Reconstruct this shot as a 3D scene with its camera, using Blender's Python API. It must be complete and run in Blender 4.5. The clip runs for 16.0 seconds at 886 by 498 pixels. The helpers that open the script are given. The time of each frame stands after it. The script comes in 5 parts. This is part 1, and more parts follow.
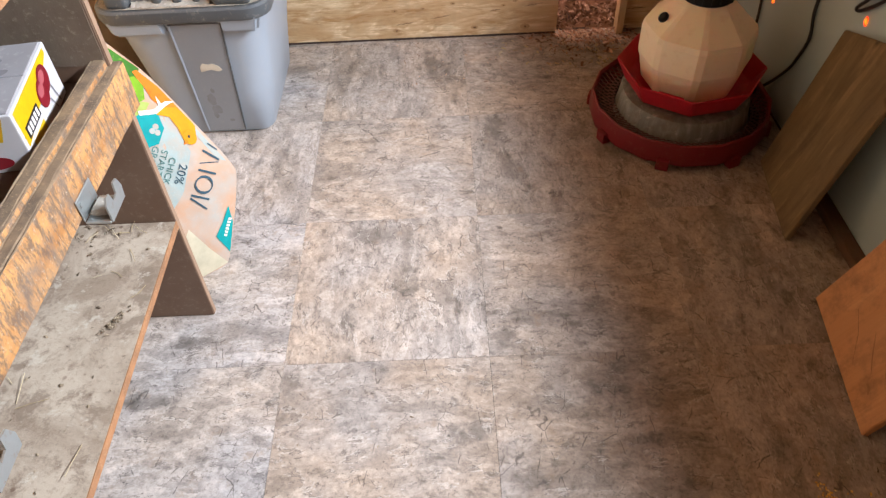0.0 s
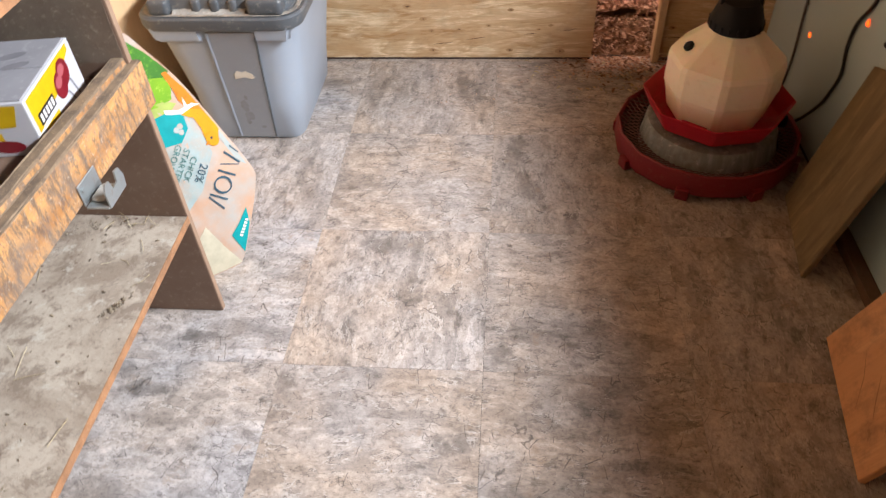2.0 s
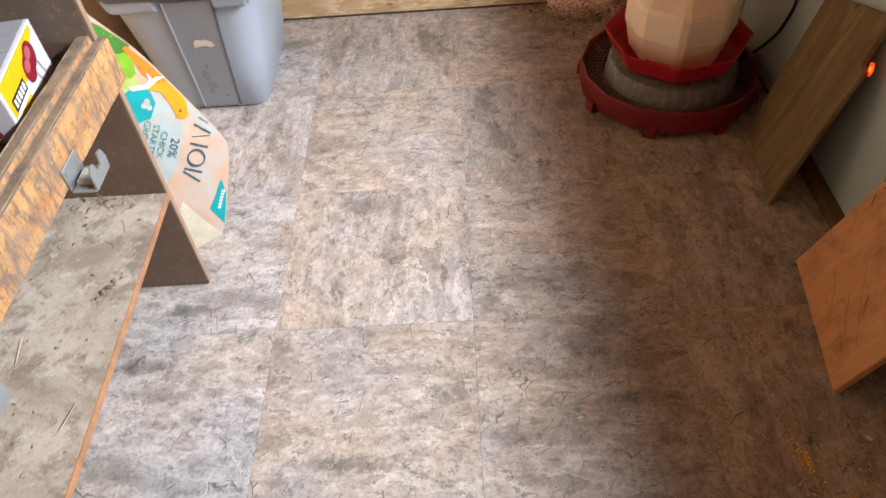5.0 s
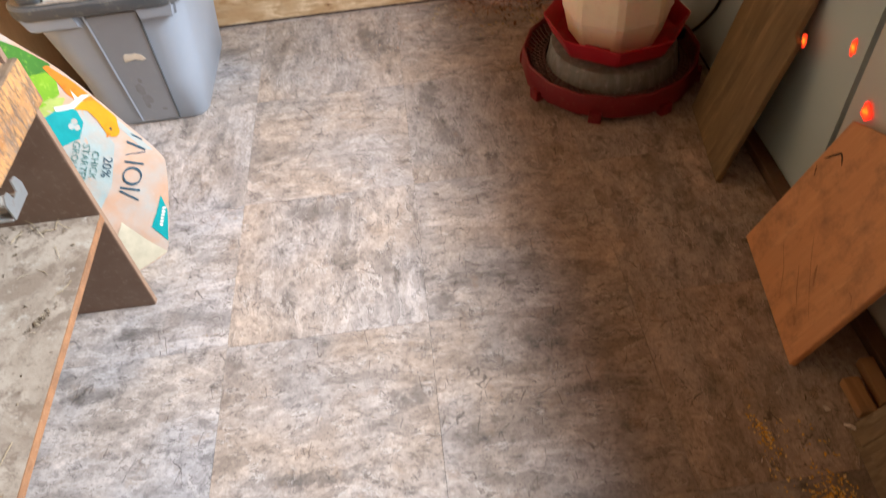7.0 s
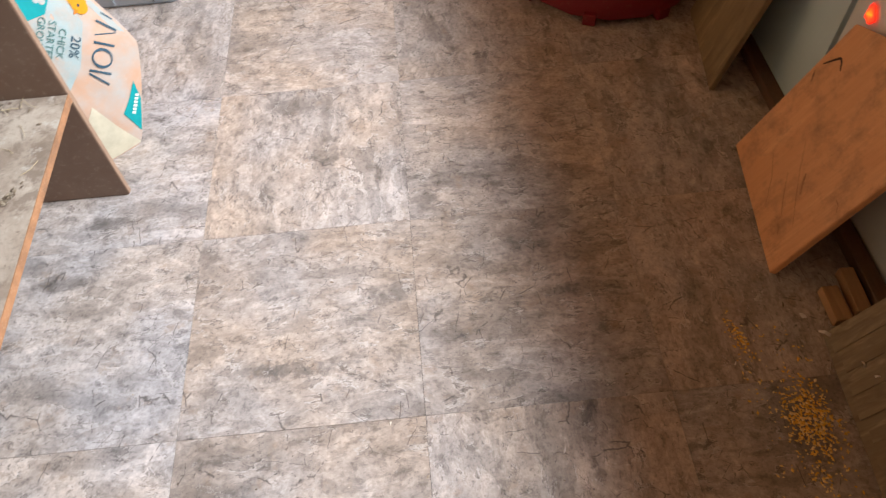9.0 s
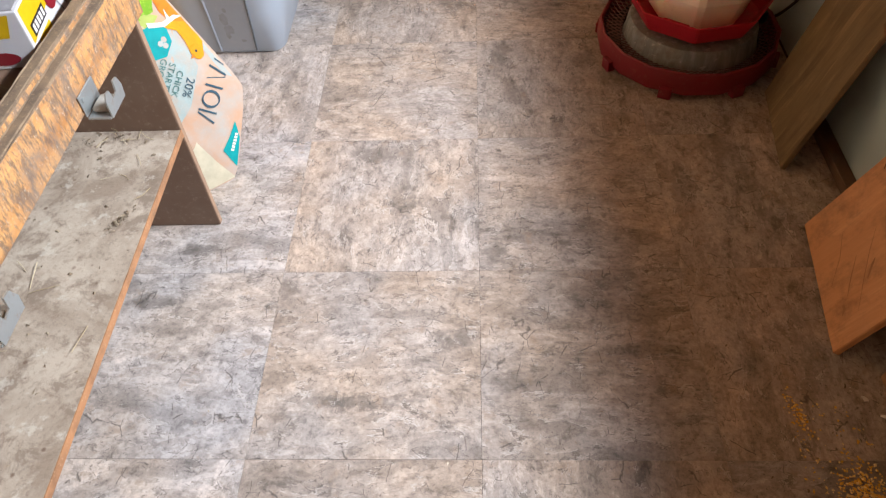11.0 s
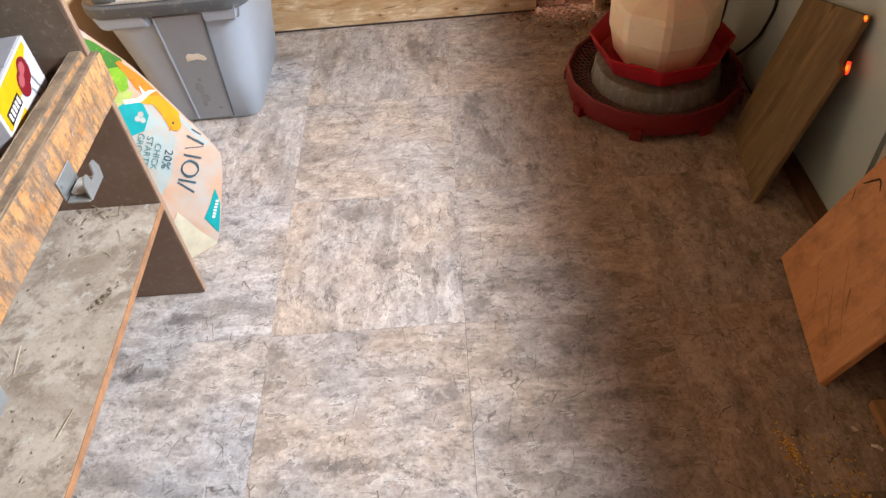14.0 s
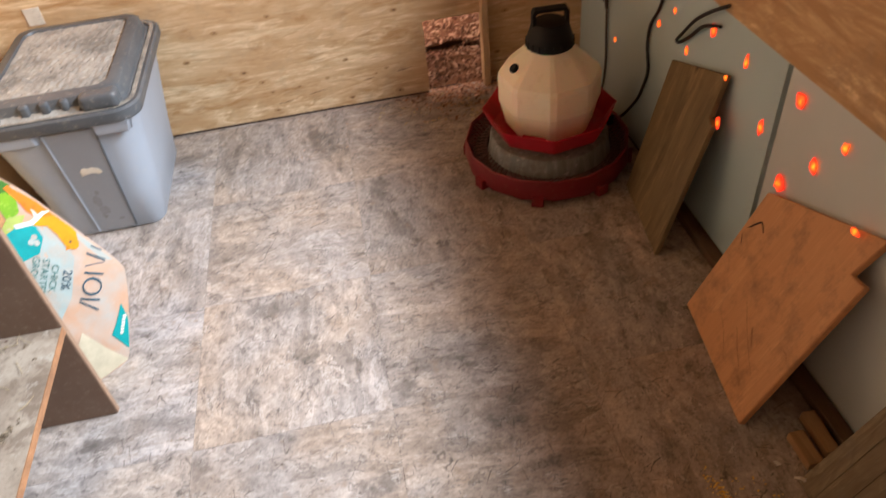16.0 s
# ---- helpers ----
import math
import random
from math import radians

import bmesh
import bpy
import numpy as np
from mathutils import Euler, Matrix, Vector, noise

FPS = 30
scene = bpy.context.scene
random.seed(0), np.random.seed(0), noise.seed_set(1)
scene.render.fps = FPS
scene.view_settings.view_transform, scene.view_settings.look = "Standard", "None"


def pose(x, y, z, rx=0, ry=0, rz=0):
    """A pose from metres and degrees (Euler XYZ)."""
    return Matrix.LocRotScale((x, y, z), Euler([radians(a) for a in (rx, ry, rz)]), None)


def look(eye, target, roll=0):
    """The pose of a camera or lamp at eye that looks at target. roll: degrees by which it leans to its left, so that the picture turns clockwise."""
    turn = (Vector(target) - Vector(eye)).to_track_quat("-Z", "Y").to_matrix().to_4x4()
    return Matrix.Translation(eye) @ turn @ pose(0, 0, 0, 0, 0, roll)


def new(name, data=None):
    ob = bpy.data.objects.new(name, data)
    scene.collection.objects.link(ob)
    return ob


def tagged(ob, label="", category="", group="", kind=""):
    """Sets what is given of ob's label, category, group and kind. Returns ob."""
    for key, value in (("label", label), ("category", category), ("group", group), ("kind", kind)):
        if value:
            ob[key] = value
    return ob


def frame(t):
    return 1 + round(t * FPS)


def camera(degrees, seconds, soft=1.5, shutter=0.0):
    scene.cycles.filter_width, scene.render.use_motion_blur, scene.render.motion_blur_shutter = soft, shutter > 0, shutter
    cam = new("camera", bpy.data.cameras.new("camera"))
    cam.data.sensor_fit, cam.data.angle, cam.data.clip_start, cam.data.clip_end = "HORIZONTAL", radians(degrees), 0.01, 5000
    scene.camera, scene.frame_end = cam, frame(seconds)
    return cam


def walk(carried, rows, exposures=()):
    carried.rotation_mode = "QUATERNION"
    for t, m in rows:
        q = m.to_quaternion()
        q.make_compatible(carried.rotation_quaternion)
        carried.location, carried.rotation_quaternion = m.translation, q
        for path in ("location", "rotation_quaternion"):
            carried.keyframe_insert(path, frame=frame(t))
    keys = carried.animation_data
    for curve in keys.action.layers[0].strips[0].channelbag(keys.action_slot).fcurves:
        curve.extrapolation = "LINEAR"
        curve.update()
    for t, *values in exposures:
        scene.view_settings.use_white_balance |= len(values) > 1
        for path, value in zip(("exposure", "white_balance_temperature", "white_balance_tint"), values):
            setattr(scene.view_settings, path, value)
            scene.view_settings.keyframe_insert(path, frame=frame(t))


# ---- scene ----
cam = camera(63.8, 16.0, soft=1.2, shutter=0.5)
PATH = [
    (0, (0.334, -0.823, 1.159), (0.319, 0.569, -0.277), -2.9),
    (0.5, (0.358, -0.813, 1.16), (0.303, 0.606, -0.247), -1.4),
    (1, (0.45, -0.817, 1.155), (0.29, 0.62, -0.226), 0.3),
    (1.5, (0.477, -0.831, 1.141), (0.263, 0.593, -0.247), 0.1),
    (2, (0.44, -0.849, 1.15), (0.272, 0.587, -0.232), -3.3),
    (2.5, (0.413, -0.841, 1.155), (0.325, 0.579, -0.25), -4.3),
    (3, (0.396, -0.871, 1.137), (0.296, 0.462, -0.351), -3.2),
    (3.2, (0.377, -0.876, 1.125), (0.26, 0.419, -0.394), -2.8),
    (5.3, (0.41, -0.859, 1.178), (0.367, 0.514, -0.275), -5.9),
    (5.5, (0.427, -0.854, 1.182), (0.397, 0.541, -0.251), -6.5),
    (6, (0.463, -0.85, 1.188), (0.471, 0.582, -0.209), -6.0),
    (6.5, (0.443, -0.845, 1.181), (0.455, 0.579, -0.224), -5.7),
    (7, (0.442, -0.844, 1.155), (0.457, 0.489, -0.337), -6.9),
    (7.5, (0.443, -0.855, 1.12), (0.466, 0.384, -0.45), -7.6),
    (8, (0.445, -0.857, 1.114), (0.487, 0.329, -0.496), -7.2),
    (8.5, (0.451, -0.859, 1.109), (0.501, 0.307, -0.515), -6.1),
    (9, (0.44, -0.862, 1.103), (0.476, 0.297, -0.526), -4.1),
    (9.5, (0.403, -0.879, 1.115), (0.376, 0.296, -0.503), -3.4),
    (10, (0.408, -0.905, 1.133), (0.348, 0.312, -0.454), -1.8),
    (10.2, (0.403, -0.912, 1.141), (0.328, 0.325, -0.429), -1.7),
    (12.3, (0.407, -0.889, 1.155), (0.314, 0.408, -0.364), -7.4),
    (12.5, (0.407, -0.89, 1.154), (0.317, 0.406, -0.367), -7.4),
    (13, (0.401, -0.895, 1.159), (0.315, 0.406, -0.357), -6.6),
    (13.5, (0.399, -0.896, 1.17), (0.322, 0.432, -0.324), -5.9),
    (14, (0.417, -0.892, 1.179), (0.356, 0.475, -0.28), -6.2),
    (14.5, (0.423, -0.888, 1.178), (0.387, 0.502, -0.259), -7.0),
    (15, (0.433, -0.895, 1.18), (0.437, 0.509, -0.245), -7.5),
    (15.5, (0.438, -0.892, 1.183), (0.501, 0.533, -0.218), -7.4),
    (16, (0.447, -0.884, 1.203), (0.614, 0.596, -0.132), -6.7),
]
walk(cam, [(t, look(eye, target, roll)) for t, eye, target, roll in PATH])

# ---- light ----
world = bpy.data.worlds.new("world")
scene.world = world
world.use_nodes = True
wn = world.node_tree.nodes
wl = world.node_tree.links
sky = wn.new("ShaderNodeTexSky")
sky.sky_type, sky.sun_disc = "NISHITA", False
sky.sun_elevation, sky.sun_rotation = radians(40), radians(90)
wl.new(sky.outputs[0], wn["Background"].inputs[0])
wn["Background"].inputs[1].default_value = 0.05


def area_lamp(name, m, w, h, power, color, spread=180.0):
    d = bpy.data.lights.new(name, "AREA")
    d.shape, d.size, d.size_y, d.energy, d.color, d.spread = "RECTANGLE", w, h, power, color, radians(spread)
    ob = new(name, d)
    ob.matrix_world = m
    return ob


X0W = -0.52
# daylight from a strip of sky outside the high window, cut off by its sill; the warm doorway, west and pen lamps are
# added fills
WIN_Y0, WIN_Y1, WIN_Z0, WIN_Z1 = -1.05, 0.7, 1.02, 1.85
area_lamp("window_daylight", look((1.8, -0.15, 1.83), (0.1, 0.1, 0.5)), 2.0, 0.14, 65.5, (0.84, 0.895, 1.0), 100)
# added warm fill behind the camera, no such source in view
area_lamp("south_warm_fill", look((0.02, -2.02, 0.95), (0.6, 0.0, 0.5)), 0.75, 1.5, 1.2, (1.0, 0.35, 0.1))
# added fill that stands in for warm bounce off the left wall
area_lamp("west_warm_fill", look((X0W + 0.004, 0.85, 1.08), (0.9, 0.3, 0.3)), 0.58, 0.42, 2.2, (1.0, 0.41, 0.13))
# unseen lamp added to brighten the low heap behind the pop hole
area_lamp("pen_fill_lamp", look((0.74, 1.33, 0.5), (0.75, 1.27, 0.05)), 0.08, 0.08, 1.8, (1.0, 0.72, 0.6))

# ---- materials ----
def node(nt, kind, **kw):
    n = nt.nodes.new("ShaderNode" + kind)
    for k, v in kw.items():
        if k.startswith("i_"):
            n.inputs[k[2:].replace("_", " ")].default_value = v
        elif k == "op":
            n.operation = v
        elif k == "mode":
            n.blend_type = v
    return n


def ramp(nt, src, stops):
    r = nt.nodes.new("ShaderNodeValToRGB")
    els = r.color_ramp.elements
    while len(els) < len(stops):
        els.new(0.5)
    for e, (p, c) in zip(els, stops):
        e.position = p
        e.color = (*c, 1) if not isinstance(c, (int, float)) else (c, c, c, 1)
    nt.links.new(src, r.inputs[0])
    return r.outputs[0]


def mix(nt, fac, a, b, mode="MIX"):
    m = nt.nodes.new("ShaderNodeMix")
    m.data_type, m.blend_type = "RGBA", mode
    for sock, v in ((m.inputs[0], fac), (m.inputs[6], a), (m.inputs[7], b)):
        if isinstance(v, (int, float)):
            sock.default_value = v
        elif isinstance(v, tuple):
            sock.default_value = (*v, 1)
        else:
            nt.links.new(v, sock)
    return m.outputs[2]


def math_node(nt, op, a, b=0.0):
    m = nt.nodes.new("ShaderNodeMath")
    m.operation = op
    for sock, v in zip(m.inputs, (a, b)):
        if isinstance(v, (int, float)):
            sock.default_value = v
        else:
            nt.links.new(v, sock)
    return m.outputs[0]


def coords(nt, scale=(1, 1, 1), shift=True, rot=(0, 0, 0)):
    """Object coordinates in metres, shifted by the object's own random number."""
    tc = nt.nodes.new("ShaderNodeTexCoord")
    mp = nt.nodes.new("ShaderNodeMapping")
    mp.inputs["Scale"].default_value = scale
    mp.inputs["Rotation"].default_value = rot
    out = tc.outputs["Object"]
    if shift:
        oi = nt.nodes.new("ShaderNodeObjectInfo")
        va = nt.nodes.new("ShaderNodeVectorMath")
        va.operation = "MULTIPLY_ADD"
        nt.links.new(oi.outputs["Random"], va.inputs[0])
        va.inputs[1].default_value = (37.0, 23.0, 51.0)
        nt.links.new(out, va.inputs[2])
        out = va.outputs[0]
    nt.links.new(out, mp.inputs[0])
    return mp.outputs[0]


def noise_tex(nt, vec, scale, detail=4.0, rough=0.55, distort=0.0):
    n = nt.nodes.new("ShaderNodeTexNoise")
    n.inputs["Scale"].default_value, n.inputs["Detail"].default_value = scale, detail
    n.inputs["Roughness"].default_value, n.inputs["Distortion"].default_value = rough, distort
    nt.links.new(vec, n.inputs["Vector"])
    return n.outputs[0]


def voronoi(nt, vec, scale, feature="F1", out="Distance"):
    n = nt.nodes.new("ShaderNodeTexVoronoi")
    n.feature = feature
    n.inputs["Scale"].default_value = scale
    nt.links.new(vec, n.inputs["Vector"])
    return n.outputs[out]


def finish(nt, color, rough=0.6, metal=0.0, bump=None, strength=0.3, dist=0.002, **kw):
    b = nt.nodes["Principled BSDF"]
    for sock, v in (("Base Color", color), ("Roughness", rough), ("Metallic", metal)):
        if isinstance(v, tuple):
            b.inputs[sock].default_value = (*v, 1)
        elif isinstance(v, (int, float)):
            b.inputs[sock].default_value = v
        else:
            nt.links.new(v, b.inputs[sock])
    for k, v in kw.items():
        b.inputs[k.replace("_", " ")].default_value = v
    if bump is not None:
        bn = nt.nodes.new("ShaderNodeBump")
        bn.inputs["Strength"].default_value, bn.inputs["Distance"].default_value = strength, dist
        nt.links.new(bump, bn.inputs["Height"])
        nt.links.new(bn.outputs[0], b.inputs["Normal"])


def material(name):
    m = bpy.data.materials.new(name)
    m.use_nodes = True
    return m, m.node_tree


def wood(name, light, dark, grain="x", knots=0.5, dirt=0.3, dirt_color=(0.16, 0.13, 0.1), rough=0.65, bands=7.0, scale=1.0, face="x", flames=0.7):
    """Rotary-cut or sawn timber with the grain along one axis, its broad face across another."""
    m, nt = material(name)

    def stretched(k):
        return coords(nt, tuple(scale * (k if a == grain else 1.0) for a in "xyz"))
    wavy = noise_tex(nt, stretched(0.2), 6.0, 5, 0.6, 1.0)
    rings = math_node(nt, "FRACT", math_node(nt, "MULTIPLY", wavy, bands))
    streaks = noise_tex(nt, stretched(0.17), 26, 7, 0.7, 0.8)
    fine = noise_tex(nt, stretched(0.05), 190, 3, 0.7)
    col = mix(nt, ramp(nt, rings, [(0.0, 0.35), (0.75, 1.0), (1.0, 0.3)]), dark, light)
    col = mix(nt, ramp(nt, streaks, [(0.38, 0.9), (0.54, 0.0)]), col, dark)
    col = mix(nt, ramp(nt, streaks, [(0.56, 0.0), (0.72, 0.45)]), col, tuple(min(0.85, c * 1.18) for c in light))
    col = mix(nt, ramp(nt, fine, [(0.35, 0.4), (0.6, 0.0)]), col, tuple(c * 0.75 for c in dark))
    flame = noise_tex(nt, stretched(0.26), 10, 9, 0.72, 0.9)
    col = mix(nt, ramp(nt, flame, [(0.47, 0.0), (0.49, 0.5), (0.56, 0.75), (0.58, 0.25), (0.66, 0.6)]), col, tuple(flames * d + (1 - flames) * l for d, l in zip(dark, light)))
    big = noise_tex(nt, coords(nt), 3.2, 3, 0.6)
    col = mix(nt, ramp(nt, big, [(0.4, 0.0), (0.7, 0.4)]), col, mix(nt, 0.6, light, dark))
    if knots:
        split, join = nt.nodes.new("ShaderNodeSeparateXYZ"), nt.nodes.new("ShaderNodeCombineXYZ")
        nt.links.new(coords(nt, tuple(0.6 if a == grain else 1.0 for a in "xyz")), split.inputs[0])
        for n_, a in enumerate(a for a in "xyz" if a != face):
            nt.links.new(split.outputs["xyz".index(a)], join.inputs[n_])
        k = voronoi(nt, join.outputs[0], 9.0)
        kc = tuple(c * f for c, f in zip(dark, (0.3, 0.25, 0.22)))
        col = mix(nt, ramp(nt, k, [(0.03, knots), (0.055, knots * 0.7), (0.075, knots * 0.3), (0.12, 0.0)]), col, kc)
    if dirt:
        d = noise_tex(nt, coords(nt), 14, 6, 0.7)
        col = mix(nt, ramp(nt, d, [(0.5, 0.0), (0.72, dirt)]), col, dirt_color)
    finish(nt, col, rough, bump=math_node(nt, "ADD", fine, streaks), strength=0.25, dist=0.0012)
    return m


def speckled(name, base, second, third, rough=0.7, scale=30.0, metal=0.0, strength=0.2, amount=0.6, **kw):
    """A worn surface: a base colour, blotches of a second, fine specks of a third."""
    m, nt = material(name)
    v = coords(nt)
    a = noise_tex(nt, v, scale * 0.25, 5, 0.6)
    b = noise_tex(nt, v, scale * 2.5, 4, 0.7)
    col = mix(nt, ramp(nt, a, [(0.38, 0.0), (0.66, amount)]), base, second)
    col = mix(nt, ramp(nt, b, [(0.56, 0.0), (0.72, amount)]), col, third)
    finish(nt, col, rough, metal, bump=b, strength=strength, dist=0.001, **kw)
    return m


def plain(name, color, rough=0.5, metal=0.0, vary=0.12, **kw):
    if name.startswith(("print", "bag")):
        rough, kw = 0.7, {"Specular_IOR_Level": 0.2}
    m, nt = material(name)
    a = noise_tex(nt, coords(nt), 18, 5, 0.65)
    dark = tuple(c * (1 - vary * 2) for c in color)
    col = mix(nt, ramp(nt, a, [(0.35, 0.0), (0.7, 1.0)]), dark, color)
    finish(nt, col, rough, metal, bump=a, strength=0.08, dist=0.001, **kw)
    return m


def worn_timber():
    """An orange sawn board, chewed and blackened, with stains running across it."""
    m, nt = material("weathered_beam")
    g = noise_tex(nt, coords(nt, (1, 0.12, 1)), 26, 4, 0.6, 0.3)
    col = mix(nt, ramp(nt, g, [(0.35, 0.0), (0.65, 1.0)]), (0.34, 0.15, 0.045), (0.56, 0.29, 0.1))
    st = noise_tex(nt, coords(nt, (1, 1.0, 0.36)), 85, 7, 0.75, 0.3)
    col = mix(nt, ramp(nt, st, [(0.47, 0.0), (0.58, 0.8)]), col, (0.1, 0.07, 0.05))
    d = noise_tex(nt, coords(nt), 16, 6, 0.7)
    col = mix(nt, ramp(nt, d, [(0.46, 0.0), (0.68, 0.85)]), col, (0.17, 0.13, 0.1))
    f = noise_tex(nt, coords(nt), 190, 3, 0.7)
    col = mix(nt, ramp(nt, f, [(0.58, 0.0), (0.72, 0.5)]), col, (0.5, 0.42, 0.32))
    finish(nt, col, 0.85, bump=math_node(nt, "ADD", st, f), strength=0.6, dist=0.002)
    return m


def nt_color(nt, vec, scale):
    """Coloured noise round zero, for bending a pattern."""
    n = noise_tex(nt, vec, scale, 5, 0.6).node
    sub_ = nt.nodes.new("ShaderNodeVectorMath")
    sub_.operation = "SUBTRACT"
    nt.links.new(n.outputs["Color"], sub_.inputs[0])
    sub_.inputs[1].default_value = (0.5, 0.5, 0.5)
    return sub_.outputs[0]


def stretch(nt, vec, scale):
    mp = nt.nodes.new("ShaderNodeMapping")
    mp.inputs["Scale"].default_value = scale
    nt.links.new(vec, mp.inputs[0])
    return mp.outputs[0]


# dark clouds in the printed stone: centre and half widths
CLOUDS = [(0.16, 0.355, 0.075, 0.035), (0.44, 0.05, 0.028, 0.038), (0.36, -0.165, 0.055, 0.035), (0.33, 1.03, 0.05, 0.09), (-0.2, 0.07, 0.05, 0.02), (-0.26, -0.07, 0.075, 0.016), (0.02, -0.04, 0.025, 0.03),
          (0.25, 0.18, 0.02, 0.09), (0.47, 0.75, 0.03, 0.06), (0.2, -0.3, 0.12, 0.014)]


def tile_material(name, cast):
    """Vinyl tile printed as weathered stone: soft strata along the tile's x, torn layer edges, hairline cracks, darker clouds."""
    m, nt = material(name)
    v = coords(nt)
    wv = nt.nodes.new("ShaderNodeNewGeometry").outputs["Position"]
    oi = nt.nodes.new("ShaderNodeObjectInfo").outputs["Random"]
    warp = mix(nt, 0.1, v, nt_color(nt, v, 3.0), "ADD")
    warp = mix(nt, 0.01, warp, nt_color(nt, v, 20), "ADD")
    bed = noise_tex(nt, stretch(nt, warp, (0.36, 1.0, 1.0)), 12, 9, 0.62, 0.25)
    leaf = noise_tex(nt, stretch(nt, warp, (0.42, 1.0, 1.0)), 38, 8, 0.68, 0.25)
    cloud = noise_tex(nt, v, 6.0, 8, 0.62, 0.3)
    patch = noise_tex(nt, v, 25, 8, 0.7, 0.3)
    fine = noise_tex(nt, v, 120, 5, 0.72)
    col = ramp(nt, bed, [(0.3, (0.215, 0.182, 0.155)), (0.385, (0.255, 0.216, 0.185)), (0.395, (0.288, 0.245, 0.21)), (0.45, (0.315, 0.268, 0.23)), (0.46, (0.37, 0.315, 0.27)), (0.54, (0.395, 0.338, 0.292)), (0.55, (0.32, 0.27, 0.228)), (0.6, (0.345, 0.292, 0.25)), (0.61, (0.42, 0.362, 0.315)), (0.7, (0.46, 0.4, 0.35))])
    tint = ramp(nt, noise_tex(nt, v, 4.2, 3, 0.5), [(0.38, (1.05, 0.98, 0.9)), (0.62, (0.97, 1.0, 1.04))])
    leaf_tone = ramp(nt, leaf, [(0.3, 0.55), (0.39, 0.7), (0.4, 0.86), (0.46, 0.92), (0.47, 1.0), (0.57, 1.06), (0.58, 0.9), (0.64, 0.98), (0.65, 1.12), (0.72, 1.2)])
    cloud_tone = ramp(nt, cloud, [(0.32, 0.82), (0.46, 0.97), (0.66, 1.07)])
    patch_tone = ramp(nt, patch, [(0.3, 0.55), (0.405, 0.74), (0.42, 0.93), (0.55, 1.0), (0.565, 1.12), (0.7, 1.2)])
    fine_tone = ramp(nt, fine, [(0.3, 0.56), (0.44, 0.95), (0.66, 1.2)])
    col = mix(nt, 1.0, col, cast, "MULTIPLY")
    for t in (tint, leaf_tone, cloud_tone, patch_tone, fine_tone):
        col = mix(nt, 1.0, col, t, "MULTIPLY")
    # the darker clouds, ragged at the rim
    rag = mix(nt, 0.06, wv, nt_color(nt, wv, 17), "ADD")
    rag = mix(nt, 0.045, rag, nt_color(nt, wv, 60), "ADD")
    total = 0.0
    for cx, cy, a, b in CLOUDS:
        mp = nt.nodes.new("ShaderNodeMapping")
        mp.vector_type = "POINT"
        mp.inputs["Scale"].default_value = (1 / a, 1 / b, 0.0)
        mp.inputs["Location"].default_value = (-cx / a, -cy / b, 0.0)
        nt.links.new(rag, mp.inputs[0])
        ln = nt.nodes.new("ShaderNodeVectorMath")
        ln.operation = "LENGTH"
        nt.links.new(mp.outputs[0], ln.inputs[0])
        total = math_node(nt, "MAXIMUM", ramp(nt, ln.outputs["Value"], [(0.6, 0.72), (1.05, 0.0)]), total)
    total = math_node(nt, "MULTIPLY", total, ramp(nt, patch, [(0.4, 1.0), (0.62, 0.55)]))
    col = mix(nt, total, col, (0.105, 0.09, 0.078))
    # brown stains
    stain = noise_tex(nt, v, 21, 6, 0.7)
    col = mix(nt, ramp(nt, stain, [(0.58, 0.0), (0.68, 0.45)]), col, (0.29, 0.2, 0.13))
    # torn edges along the layers: dark on one side, pale on the other
    gate = noise_tex(nt, v, 24, 4, 0.6)
    edges = []
    for src, lev, wid, lo in ((leaf, 0.395, 0.011, 0.53), (bed, 0.455, 0.006, 0.52), (leaf, 0.575, 0.01, 0.56), (bed, 0.545, 0.006, 0.54)):
        line = math_node(nt, "ABSOLUTE", math_node(nt, "SUBTRACT", src, lev))
        e = math_node(nt, "MULTIPLY", ramp(nt, line, [(wid * 0.3, 1.0), (wid, 0.0)]), ramp(nt, gate, [(lo, 0.0), (lo + 0.04, 0.75)]))
        col = mix(nt, e, col, (0.085, 0.07, 0.06))
        edges.append(e)
    for src, lev, wid in ((leaf, 0.42, 0.014), (bed, 0.47, 0.01)):
        line = math_node(nt, "ABSOLUTE", math_node(nt, "SUBTRACT", src, lev))
        col = mix(nt, math_node(nt, "MULTIPLY", ramp(nt, line, [(0.0, 1.0), (wid, 0.0)]), ramp(nt, gate, [(0.5, 0.0), (0.56, 0.5)])), col, (0.62, 0.57, 0.52))
    # short hairline cracks, mostly across the layers
    for sq, size, wan, where, lo, dark in (((0.9, 0.45, 1.0), 17, 0.014, 21, 0.56, 0.8), ((0.6, 1.0, 1.0), 30, 0.012, 26, 0.57, 0.75)):
        wander = mix(nt, wan, stretch(nt, v, sq), nt_color(nt, v, 17), "ADD")
        hair = voronoi(nt, wander, size, "DISTANCE_TO_EDGE")
        e = math_node(nt, "MULTIPLY", ramp(nt, hair, [(0.003, 1.0), (0.014, 0.0)]), ramp(nt, noise_tex(nt, v, where, 3, 0.6), [(lo, 0.0), (lo + 0.03, dark)]))
        col = mix(nt, e, col, (0.06, 0.05, 0.043))
        edges.append(e)
    # each tile its own shade
    col = mix(nt, 1.0, col, ramp(nt, oi, [(0.0, 0.92), (1.0, 1.08)]), "MULTIPLY")
    # tracked-in dirt and specks
    dirt = noise_tex(nt, wv, 6.0, 7, 0.7)
    col = mix(nt, ramp(nt, dirt, [(0.52, 0.0), (0.74, 0.4)]), col, (0.24, 0.175, 0.125))
